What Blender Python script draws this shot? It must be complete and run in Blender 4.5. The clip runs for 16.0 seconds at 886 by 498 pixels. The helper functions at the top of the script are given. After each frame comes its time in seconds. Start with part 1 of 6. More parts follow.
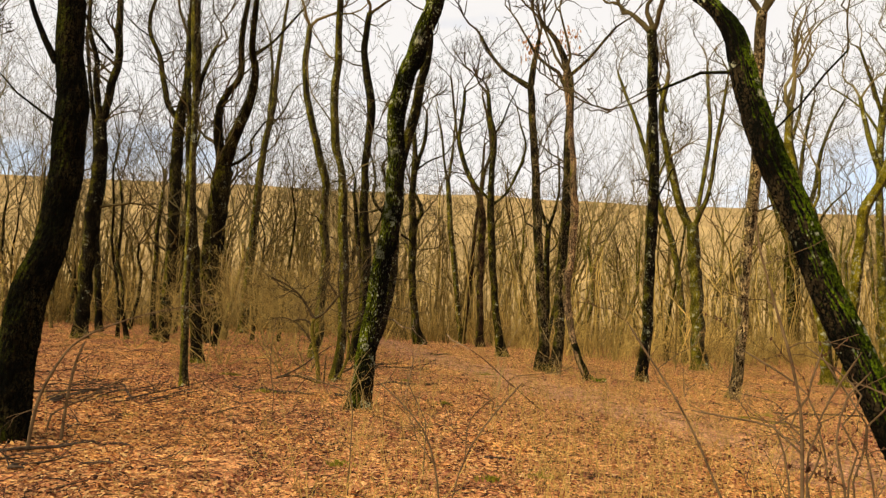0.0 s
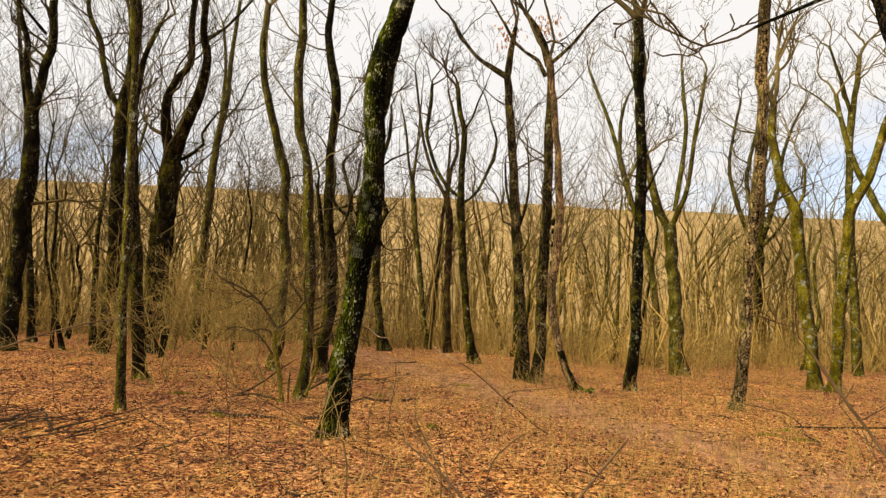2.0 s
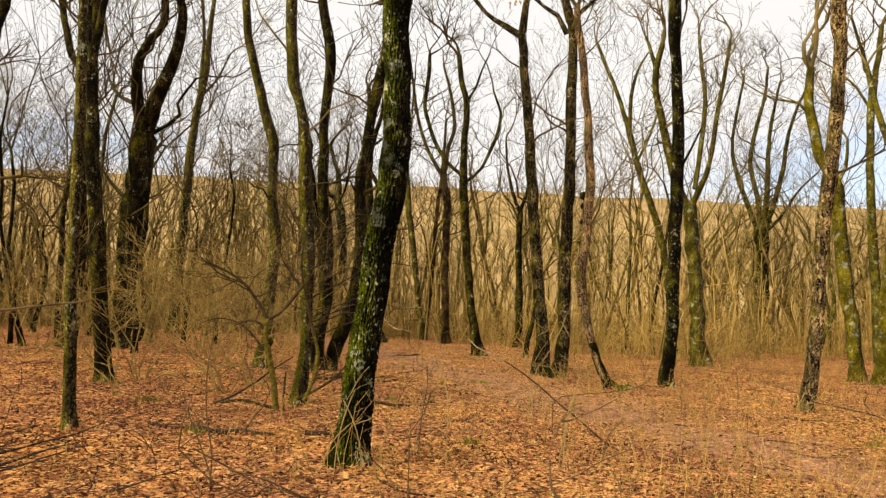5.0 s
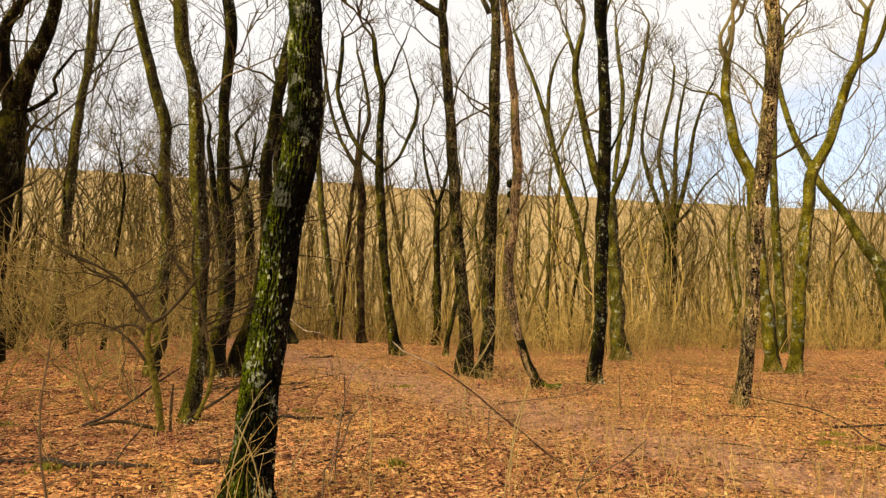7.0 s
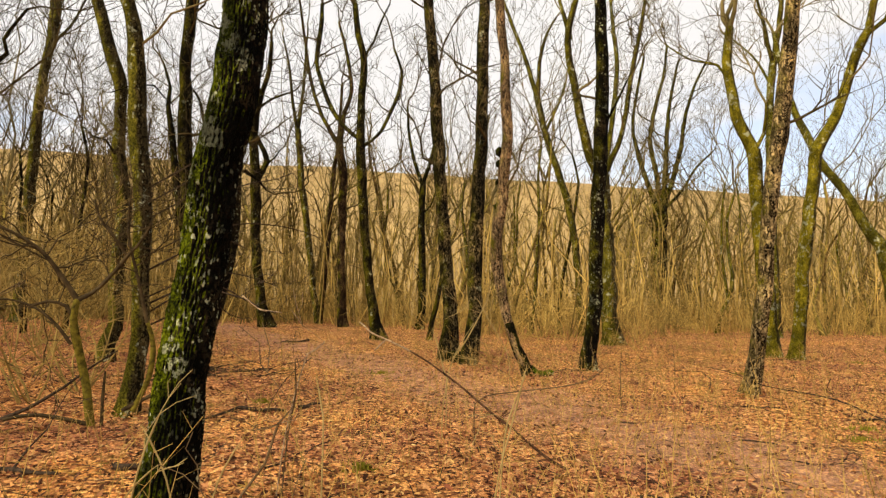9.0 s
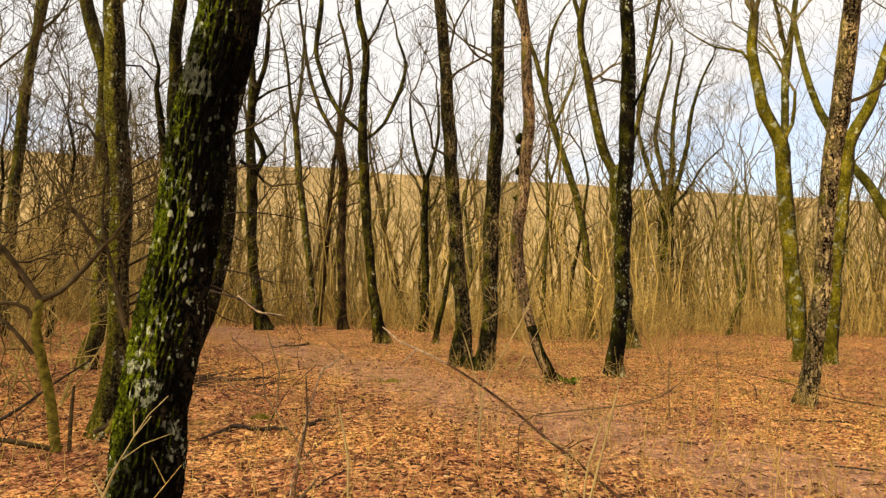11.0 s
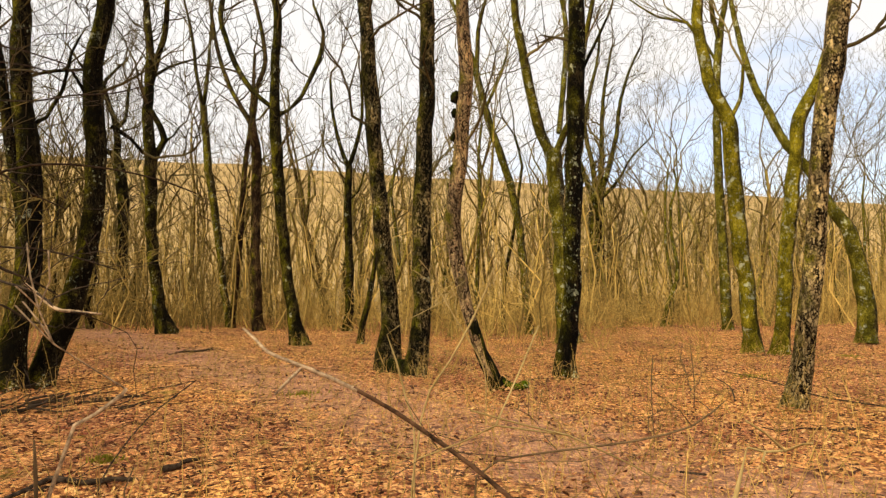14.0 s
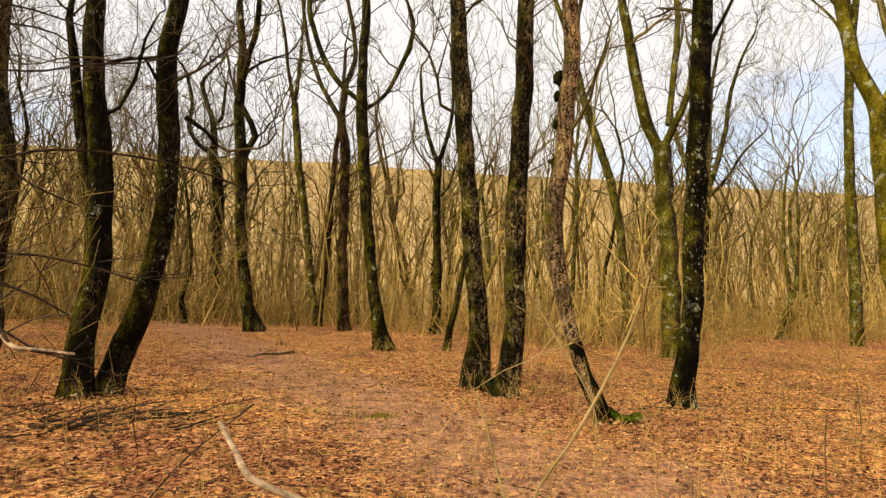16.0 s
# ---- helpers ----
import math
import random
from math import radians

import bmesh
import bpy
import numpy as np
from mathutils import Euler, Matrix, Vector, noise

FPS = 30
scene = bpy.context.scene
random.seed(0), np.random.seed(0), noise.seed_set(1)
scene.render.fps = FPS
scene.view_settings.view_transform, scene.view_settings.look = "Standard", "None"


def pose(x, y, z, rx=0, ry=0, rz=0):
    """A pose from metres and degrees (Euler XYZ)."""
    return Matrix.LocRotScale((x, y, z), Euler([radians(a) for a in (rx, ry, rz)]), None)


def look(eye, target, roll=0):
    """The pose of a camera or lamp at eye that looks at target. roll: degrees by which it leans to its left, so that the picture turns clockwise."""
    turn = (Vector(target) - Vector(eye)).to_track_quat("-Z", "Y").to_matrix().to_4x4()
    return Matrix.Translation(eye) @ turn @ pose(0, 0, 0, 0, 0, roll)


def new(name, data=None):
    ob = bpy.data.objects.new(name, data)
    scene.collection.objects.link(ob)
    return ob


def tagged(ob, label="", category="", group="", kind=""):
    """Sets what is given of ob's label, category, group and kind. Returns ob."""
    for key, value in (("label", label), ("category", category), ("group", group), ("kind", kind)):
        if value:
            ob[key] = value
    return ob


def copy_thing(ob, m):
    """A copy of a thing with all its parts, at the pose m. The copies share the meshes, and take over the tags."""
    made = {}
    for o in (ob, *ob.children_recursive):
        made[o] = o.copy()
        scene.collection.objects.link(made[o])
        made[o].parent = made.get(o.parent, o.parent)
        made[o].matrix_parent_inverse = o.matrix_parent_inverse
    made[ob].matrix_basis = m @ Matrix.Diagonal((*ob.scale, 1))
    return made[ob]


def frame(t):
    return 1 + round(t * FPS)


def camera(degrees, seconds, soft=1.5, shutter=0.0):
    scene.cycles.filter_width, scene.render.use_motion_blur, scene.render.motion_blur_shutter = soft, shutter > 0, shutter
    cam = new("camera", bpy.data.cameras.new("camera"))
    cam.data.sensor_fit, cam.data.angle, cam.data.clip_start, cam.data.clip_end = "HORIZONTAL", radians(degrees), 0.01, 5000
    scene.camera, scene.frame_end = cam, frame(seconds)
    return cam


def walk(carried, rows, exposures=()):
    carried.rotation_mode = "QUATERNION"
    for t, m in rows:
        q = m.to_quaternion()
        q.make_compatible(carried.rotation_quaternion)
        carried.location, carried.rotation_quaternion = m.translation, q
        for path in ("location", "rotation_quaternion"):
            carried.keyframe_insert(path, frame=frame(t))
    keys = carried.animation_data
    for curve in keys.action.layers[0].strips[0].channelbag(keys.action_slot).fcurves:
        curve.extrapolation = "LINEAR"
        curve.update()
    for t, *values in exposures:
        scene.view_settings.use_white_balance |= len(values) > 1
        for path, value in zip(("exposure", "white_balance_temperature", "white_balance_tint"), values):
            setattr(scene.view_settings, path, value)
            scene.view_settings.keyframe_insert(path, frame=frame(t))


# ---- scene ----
cam = camera(67.8, 16.0, 1.36)
ROWS = [
    (0.0, -0.000, 0.000, 1.576, 0.00, 5.91, -2.73),
    (0.5, -0.099, 0.424, 1.558, -1.68, 5.67, -2.53),
    (1.0, -0.213, 0.823, 1.574, -2.69, 5.97, -2.37),
    (1.5, -0.341, 1.209, 1.622, -3.14, 6.61, -2.26),
    (2.0, -0.458, 1.612, 1.637, -3.73, 6.35, -2.18),
    (2.5, -0.570, 1.959, 1.653, -4.80, 6.07, -2.07),
    (3.0, -0.686, 2.306, 1.646, -4.56, 6.42, -2.04),
    (3.5, -0.749, 2.698, 1.606, -3.47, 6.31, -2.21),
    (6.0, -1.102, 4.509, 1.607, -8.01, 5.11, -1.19),
    (6.5, -1.076, 4.791, 1.638, -9.99, 5.69, -0.88),
    (7.0, -0.953, 5.108, 1.610, -12.56, 5.36, -0.69),
    (7.5, -0.824, 5.372, 1.625, -15.10, 5.23, -0.33),
    (8.0, -0.746, 5.673, 1.586, -15.93, 4.76, -0.38),
    (8.5, -0.684, 5.957, 1.568, -14.66, 4.72, -0.59),
    (9.0, -0.604, 6.271, 1.509, -13.72, 4.11, -0.88),
    (9.5, -0.620, 6.543, 1.499, -13.56, 4.09, -0.94),
    (12.0, -0.672, 8.139, 1.447, -15.79, 4.42, -0.25),
    (12.5, -0.635, 8.477, 1.404, -19.06, 4.08, 0.12),
    (13.0, -0.508, 8.784, 1.388, -21.53, 3.59, 0.42),
    (13.5, -0.340, 9.093, 1.393, -21.12, 3.94, 0.48),
    (14.0, -0.090, 9.381, 1.401, -20.24, 4.05, 0.35),
    (14.5, 0.086, 9.623, 1.449, -19.14, 4.59, 0.07),
    (15.0, 0.175, 9.953, 1.503, -17.28, 4.59, -0.31),
    (15.5, 0.215, 10.283, 1.538, -14.90, 4.04, -0.68),
    (16.0, 0.249, 10.606, 1.578, -12.54, 3.85, -1.08),
]
walk(cam, [(t, pose(x, y, z, 90 + pitch, roll, yaw)) for t, x, y, z, yaw, pitch, roll in ROWS],
     [(0.0, -0.06), (3.5, -0.05), (6.0, 0.03), (7.0, 0.03), (8.0, -0.08), (9.0, 0.0), (12.0, 0.03), (14.0, 0.05), (16.0, 0.02)])

# ---- sky and light: a bright, thinly overcast winter day ----
SUN_UP, SUN_ROUND = radians(40), radians(-118)
world = bpy.data.worlds.new("winter_sky")
scene.world = world
world.use_nodes = True
wn, wl = world.node_tree.nodes, world.node_tree.links
wn.clear()
w_out, w_bg = wn.new("ShaderNodeOutputWorld"), wn.new("ShaderNodeBackground")
w_sky = wn.new("ShaderNodeTexSky")
w_sky.sky_type, w_sky.sun_disc = "NISHITA", False
w_sky.sun_elevation, w_sky.sun_rotation = SUN_UP, SUN_ROUND
w_sky.air_density, w_sky.dust_density, w_sky.ozone_density = 1.0, 0.5, 2.0
w_gain = wn.new("ShaderNodeVectorMath")
w_gain.operation = "SCALE"
w_gain.inputs["Scale"].default_value = 0.21
w_co, w_map, w_noise = wn.new("ShaderNodeTexCoord"), wn.new("ShaderNodeMapping"), wn.new("ShaderNodeTexNoise")
w_map.inputs["Scale"].default_value = (1.6, 1.6, 5.0)
w_noise.inputs["Scale"].default_value, w_noise.inputs["Detail"].default_value = 1.5, 5.0
w_ramp, w_mix = wn.new("ShaderNodeValToRGB"), wn.new("ShaderNodeMix")
w_ramp.color_ramp.elements[0].position, w_ramp.color_ramp.elements[1].position = 0.35, 0.48
w_ramp.color_ramp.elements[0].color, w_ramp.color_ramp.elements[1].color = (0.55, 0.55, 0.55, 1), (1, 1, 1, 1)
w_mix.data_type = "RGBA"
w_mix.inputs["B"].default_value = (1.0, 0.965, 0.94, 1)
wl.new(w_co.outputs["Generated"], w_map.inputs["Vector"])
wl.new(w_map.outputs["Vector"], w_noise.inputs["Vector"])
w_sep, w_rise, w_sum = wn.new("ShaderNodeSeparateXYZ"), wn.new("ShaderNodeMath"), wn.new("ShaderNodeMath")
w_rise.operation, w_sum.operation = "MULTIPLY_ADD", "ADD"
w_rise.inputs[1].default_value, w_rise.inputs[2].default_value = 0.55, -0.14
wl.new(w_co.outputs["Generated"], w_sep.inputs["Vector"])
wl.new(w_sep.outputs["Z"], w_rise.inputs[0])
wl.new(w_noise.outputs["Fac"], w_sum.inputs[0])
wl.new(w_rise.outputs["Value"], w_sum.inputs[1])
wl.new(w_sum.outputs["Value"], w_ramp.inputs["Fac"])
wl.new(w_ramp.outputs["Color"], w_mix.inputs["Factor"])
wl.new(w_sky.outputs["Color"], w_gain.inputs[0])
wl.new(w_gain.outputs["Vector"], w_mix.inputs["A"])
wl.new(w_mix.outputs["Result"], w_bg.inputs["Color"])
w_bg.inputs["Strength"].default_value = 1.0
wl.new(w_bg.outputs["Background"], w_out.inputs["Surface"])

sun = new("sun", bpy.data.lights.new("sun", "SUN"))
sun.data.energy, sun.data.angle, sun.data.color = 4.9, radians(45), (1.0, 0.90, 0.70)
sun.matrix_world = look((0, 0, 0), (-math.sin(SUN_ROUND) * math.cos(SUN_UP), -math.cos(SUN_ROUND) * math.cos(SUN_UP), -math.sin(SUN_UP)))

# ---- materials ----


def material(name, rough=0.9):
    m = bpy.data.materials.new(name)
    m.use_nodes = True
    n = m.node_tree.nodes
    b = n["Principled BSDF"]
    b.inputs["Roughness"].default_value = rough
    b.inputs["Specular IOR Level"].default_value = 0.04
    return m, n, m.node_tree.links, b


def tex_noise(n, l, vec, scale, detail=4.0, rough=0.6, stretch=None):
    if stretch:
        mp = n.new("ShaderNodeMapping")
        mp.inputs["Scale"].default_value = stretch
        l.new(vec, mp.inputs["Vector"])
        vec = mp.outputs["Vector"]
    t = n.new("ShaderNodeTexNoise")
    t.inputs["Scale"].default_value, t.inputs["Detail"].default_value, t.inputs["Roughness"].default_value = scale, detail, rough
    l.new(vec, t.inputs["Vector"])
    return t.outputs["Fac"]


def ramp(n, l, fac, stops):
    r = n.new("ShaderNodeValToRGB")
    e = r.color_ramp.elements
    while len(e) < len(stops):
        e.new(0.5)
    for k, (p, c) in zip(e, stops):
        k.position, k.color = p, (*c, 1) if len(c) == 3 else c
    l.new(fac, r.inputs["Fac"])
    return r.outputs["Color"]


def grey(a):
    return (a, a, a)


def blend(n, l, fac, a, b, how="MIX"):
    m = n.new("ShaderNodeMix")
    m.data_type, m.blend_type = "RGBA", how
    for k, v in (("Factor", fac), ("A", a), ("B", b)):
        if hasattr(v, "is_output"):
            l.new(v, m.inputs[k])
        elif k == "Factor":
            m.inputs[k].default_value = v
        else:
            m.inputs[k].default_value = (*v, 1)
    return m.outputs["Result"]


def calc(n, l, how, a, b):
    m = n.new("ShaderNodeMath")
    m.operation = how
    for i, v in enumerate((a, b)):
        if hasattr(v, "is_output"):
            l.new(v, m.inputs[i])
        else:
            m.inputs[i].default_value = v
    return m.outputs["Value"]


def relief(n, l, b, height, strength, distance):
    k = n.new("ShaderNodeBump")
    k.inputs["Strength"].default_value, k.inputs["Distance"].default_value = strength, distance
    l.new(height, k.inputs["Height"])
    l.new(k.outputs["Normal"], b.inputs["Normal"])


def bark(name, dark, light, moss=0.4, lichen=0.0, moss_low=(0.022, 0.026, 0.002), moss_high=(0.25, 0.22, 0.012), speck=0.0, plate=40.0, lean=0.3, face=(-0.62, -0.15, 0.75), blotch=0.9):
    """Oak bark: small raised plates parted by furrows with their shade painted black, moss on the weather side, pale
    lichen on single plates.
    """
    m, n, l, b = material(name, 0.95)
    co = n.new("ShaderNodeTexCoord").outputs["Object"]
    wob = n.new("ShaderNodeTexNoise")
    wob.inputs["Scale"].default_value, wob.inputs["Detail"].default_value = 13.0, 3.0
    l.new(co, wob.inputs["Vector"])
    bent = blend(n, l, 0.075, co, wob.outputs["Color"])
    mp = n.new("ShaderNodeMapping")
    mp.inputs["Scale"].default_value = (1, 1, 0.55)
    l.new(bent, mp.inputs["Vector"])
    cells = []
    for feature in ("DISTANCE_TO_EDGE", "F1"):
        vo = n.new("ShaderNodeTexVoronoi")
        vo.feature = feature
        vo.inputs["Scale"].default_value = plate
        l.new(mp.outputs["Vector"], vo.inputs["Vector"])
        cells.append(vo)
    tone = n.new("ShaderNodeSeparateColor")
    l.new(cells[1].outputs["Color"], tone.inputs["Color"])
    fluff = tex_noise(n, l, co, 48, 4, 0.7)
    broad = tex_noise(n, l, co, 3.2, 5, 0.65, (1, 1, 0.6))
    ridge = tex_noise(n, l, bent, plate * 0.75, 3, 0.6, (1, 1, 0.16))
    top = calc(n, l, "ADD", cells[0].outputs["Distance"], calc(n, l, "MULTIPLY", calc(n, l, "SUBTRACT", fluff, 0.5), 0.5))
    top = calc(n, l, "ADD", top, calc(n, l, "MULTIPLY", calc(n, l, "SUBTRACT", ridge, 0.53), 1.1))
    # Creases blend to dark bark, with the furrow shade put into the colour.
    proud = ramp(n, l, top, [(0.0, grey(0)), (0.16, grey(1))])
    col = blend(n, l, tone.outputs["Red"], tuple(0.45 * c for c in light), light)
    if speck:
        sp = calc(n, l, "ADD", calc(n, l, "MULTIPLY", tone.outputs["Green"], 0.6), calc(n, l, "MULTIPLY", fluff, 0.7))
        col = blend(n, l, calc(n, l, "MULTIPLY", ramp(n, l, sp, [(0.50, grey(0)), (0.70, grey(1))]), speck), col, (0.56, 0.41, 0.19))
    geo = n.new("ShaderNodeNewGeometry")
    side = n.new("ShaderNodeVectorMath")
    side.operation = "DOT_PRODUCT"
    side.inputs[1].default_value = face
    l.new(geo.outputs["Normal"], side.inputs[0])
    patch = tex_noise(n, l, co, 2.6, 6, 0.7)
    where = calc(n, l, "ADD", calc(n, l, "MULTIPLY", side.outputs["Value"], lean), calc(n, l, "SUBTRACT", patch, 0.68 - 0.36 * moss))
    mossy = ramp(n, l, where, [(0.02, grey(0)), (0.18, grey(1))])
    mosscol = blend(n, l, ramp(n, l, calc(n, l, "ADD", calc(n, l, "MULTIPLY", fluff, 0.9), calc(n, l, "MULTIPLY", tone.outputs["Blue"], 0.1)), [(0.40, grey(0)), (0.64, grey(1))]), moss_low, moss_high)
    col = blend(n, l, calc(n, l, "MULTIPLY", mossy, 0.95), col, mosscol)
    if lichen:
        zone = ramp(n, l, tex_noise(n, l, co, 1.6, 3, 0.6), [(0.60 - 0.2 * lichen, grey(0)), (0.70 - 0.2 * lichen, grey(1))])
        one = ramp(n, l, tone.outputs["Green"], [(0.78, grey(0)), (0.81, grey(1))])
        spot = ramp(n, l, calc(n, l, "ADD", cells[1].outputs["Distance"], calc(n, l, "MULTIPLY", calc(n, l, "SUBTRACT", fluff, 0.5), 0.9)), [(0.36, grey(1)), (0.50, grey(0))])
        one = calc(n, l, "MULTIPLY", one, spot)
        big = ramp(n, l, tex_noise(n, l, co, 3.4, 6, 0.7), [(0.645 - 0.072 * lichen, grey(0)), (0.665 - 0.072 * lichen, grey(1))])
        mask = calc(n, l, "MULTIPLY", calc(n, l, "ADD", calc(n, l, "MULTIPLY", one, zone), big), 0.9)
        col = blend(n, l, mask, col, blend(n, l, fluff, (0.29, 0.31, 0.18), (0.68, 0.68, 0.46)))
    col = blend(n, l, blotch, col, ramp(n, l, broad, [(0.43, (0.10, 0.095, 0.08)), (0.52, (0.85, 0.81, 0.75)), (0.65, (2.1, 2.0, 1.6))]), "MULTIPLY")
    whole = calc(n, l, "MAXIMUM", proud, calc(n, l, "MULTIPLY", mossy, 0.85))
    col = blend(n, l, whole, dark, col)
    l.new(col, b.inputs["Base Color"])
    relief(n, l, b, calc(n, l, "ADD", calc(n, l, "MULTIPLY", proud, 0.7), calc(n, l, "MULTIPLY", fluff, 0.5)), 1.0, 0.03)
    return m


BARK = {
    "mossy": bark("bark_mossy", (0.005, 0.004, 0.002), (0.066, 0.051, 0.018), 0.50, 0.25, (0.02, 0.022, 0.002), (0.19, 0.165, 0.011)),
    "green": bark("bark_thick_moss", (0.004, 0.004, 0.002), (0.042, 0.030, 0.015), 0.74, 0.3, (0.010, 0.020, 0.001), (0.13, 0.19, 0.005), lean=0.95, face=(0.62, -0.15, 0.75)),
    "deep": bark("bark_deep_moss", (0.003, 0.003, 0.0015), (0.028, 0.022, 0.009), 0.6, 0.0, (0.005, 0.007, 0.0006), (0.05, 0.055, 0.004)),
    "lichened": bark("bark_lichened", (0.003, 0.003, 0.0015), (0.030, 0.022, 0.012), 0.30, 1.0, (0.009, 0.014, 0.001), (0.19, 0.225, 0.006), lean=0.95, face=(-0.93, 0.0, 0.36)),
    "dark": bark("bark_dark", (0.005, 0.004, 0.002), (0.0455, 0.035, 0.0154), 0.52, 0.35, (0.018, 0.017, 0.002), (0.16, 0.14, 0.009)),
    "olive": bark("bark_olive", (0.010, 0.008, 0.003), (0.15, 0.115, 0.045), 0.54, 0.6, (0.045, 0.043, 0.004), (0.29, 0.25, 0.024), lean=0.5, face=(-0.85, -0.2, 0.45), blotch=0.6),
    "yellow": bark("bark_yellow_green", (0.014, 0.012, 0.003), (0.15, 0.115, 0.04), 0.58, 0.75, (0.075, 0.068, 0.004), (0.40, 0.33, 0.022), lean=0.6, face=(-0.85, -0.2, 0.45), blotch=0.6),
    "brown": bark("bark_brown", (0.018, 0.010, 0.005), (0.14, 0.088, 0.04), 0.25, 0.0),
    "mottled": bark("bark_mottled", (0.003, 0.003, 0.0015), (0.042, 0.032, 0.0125), 0.33, 0.2, (0.016, 0.016, 0.002), (0.15, 0.135, 0.010), speck=0.4),
    "scaly": bark("bark_scaly", (0.022, 0.013, 0.007), (0.56, 0.34, 0.17), 0.2, 0.0, plate=44.0, speck=0.5, blotch=0.55),
    "speckled": bark("bark_speckled", (0.006, 0.004, 0.002), (0.27, 0.18, 0.075), 0.2, 0.0, speck=1.0, plate=36.0, blotch=0.6),
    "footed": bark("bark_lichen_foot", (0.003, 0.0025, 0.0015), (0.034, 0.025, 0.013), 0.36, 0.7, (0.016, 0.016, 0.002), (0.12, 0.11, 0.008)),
    # Back and far barks are lightened: the haze of distance is put into the colour.
    "back": bark("bark_back_paled", (0.04, 0.027, 0.008), (0.34, 0.232, 0.072), 0.3, 0.0, (0.085, 0.07, 0.009), (0.30, 0.24, 0.032), plate=12.0, blotch=0.45),
    "far": bark("bark_far_paled", (0.09, 0.06, 0.018), (0.47, 0.325, 0.10), 0.3, 0.0, (0.17, 0.135, 0.018), (0.42, 0.335, 0.05), plate=12.0, blotch=0.4),
}


def plain_mat(name, lo, hi, scale=9.0, rough=0.9, islands=0.0):
    m, n, l, b = material(name, rough)
    co = n.new("ShaderNodeTexCoord").outputs["Object"]
    col = blend(n, l, ramp(n, l, tex_noise(n, l, co, scale, 4, 0.65), [(0.3, grey(0)), (0.7, grey(1))]), lo, hi)
    if islands:
        rnd = n.new("ShaderNodeNewGeometry").outputs["Random Per Island"]
        col = blend(n, l, 1.0, col, ramp(n, l, rnd, [(0.0, grey(1 - islands)), (1.0, grey(1 + islands))]), "MULTIPLY")
    l.new(col, b.inputs["Base Color"])
    return m


TWIG = plain_mat("twig_bark", (0.024, 0.018, 0.007), (0.13, 0.094, 0.034), 2.0)
# Olive twigs, lightened: sunlight and sky glare on crowns are put into the colour.
TWIG_OLIVE_LIT = plain_mat("lit_olive_twig_bark", (0.060, 0.047, 0.016), (0.255, 0.195, 0.073), 0.7, 0.9, 0.3)
BUSH = plain_mat("bush_twig", (0.072, 0.049, 0.014), (0.46, 0.308, 0.086), 1.2, 0.9, 0.4)
TWIG_PALE = plain_mat("pale_twig_bark", (0.20, 0.127, 0.030), (0.68, 0.45, 0.12), 0.5, 0.9, 0.5)
THICKET = plain_mat("thicket_stem", (0.062, 0.043, 0.012), (0.32, 0.212, 0.058), 0.8, 0.9, 0.45)
BRANCH = plain_mat("dark_bush_branch", (0.018, 0.012, 0.006), (0.10, 0.066, 0.028), 8.0)
STEM = plain_mat("brown_stem", (0.06, 0.035, 0.017), (0.19, 0.12, 0.055), 7.0)
STALK = plain_mat("dry_stalk", (0.22, 0.125, 0.03), (0.52, 0.33, 0.09), 5.0, 0.85, 0.5)
DEADWOOD = plain_mat("dead_wood", (0.010, 0.0068, 0.0045), (0.085, 0.056, 0.034), 26.0)
STALK_GREEN = plain_mat("pale_stalk", (0.24, 0.16, 0.052), (0.46, 0.33, 0.13), 5.0, 0.85)
PROPWOOD = plain_mat("knotty_dead_wood", (0.010, 0.006, 0.004), (0.17, 0.085, 0.04), 20.0)
DEADWOOD_PALE = plain_mat("peeled_dead_wood", (0.06, 0.03, 0.015), (0.66, 0.45, 0.25), 36.0)
MOSS_STEM = plain_mat("mossy_stem", (0.018, 0.014, 0.004), (0.21, 0.16, 0.02), 16.0)
MOSS = plain_mat("moss", (0.09, 0.085, 0.008), (0.30, 0.26, 0.025), 40.0)
# Ridge tones hold the pale veil of distance in their colour.
HILLWOOD = plain_mat("hill_wood_paled", (0.33, 0.22, 0.088), (0.56, 0.376, 0.152), 0.05, 0.95, 0.4)
HILLTREE = plain_mat("hill_tree_paled", (0.17, 0.112, 0.046), (0.43, 0.29, 0.12), 0.05, 0.95, 0.55)


def dulled(n, l, co, col):
    """Darker, duller litter on the side of the thick trees."""
    xyz = n.new("ShaderNodeSeparateXYZ")
    l.new(co, xyz.inputs["Vector"])
    side = calc(n, l, "SUBTRACT", calc(n, l, "MULTIPLY", calc(n, l, "MINIMUM", xyz.outputs["Y"], 13.0), 0.2), calc(n, l, "ADD", xyz.outputs["X"], 3.4))
    side = calc(n, l, "ADD", calc(n, l, "MULTIPLY", side, 0.16), calc(n, l, "MULTIPLY", calc(n, l, "SUBTRACT", tex_noise(n, l, co, 0.8, 5, 0.75), 0.5), 2.2))
    return blend(n, l, ramp(n, l, side, [(0.0, grey(0)), (0.5, grey(0.32))]), col, blend(n, l, 1.0, col, (0.58, 0.50, 0.50), "MULTIPLY"))


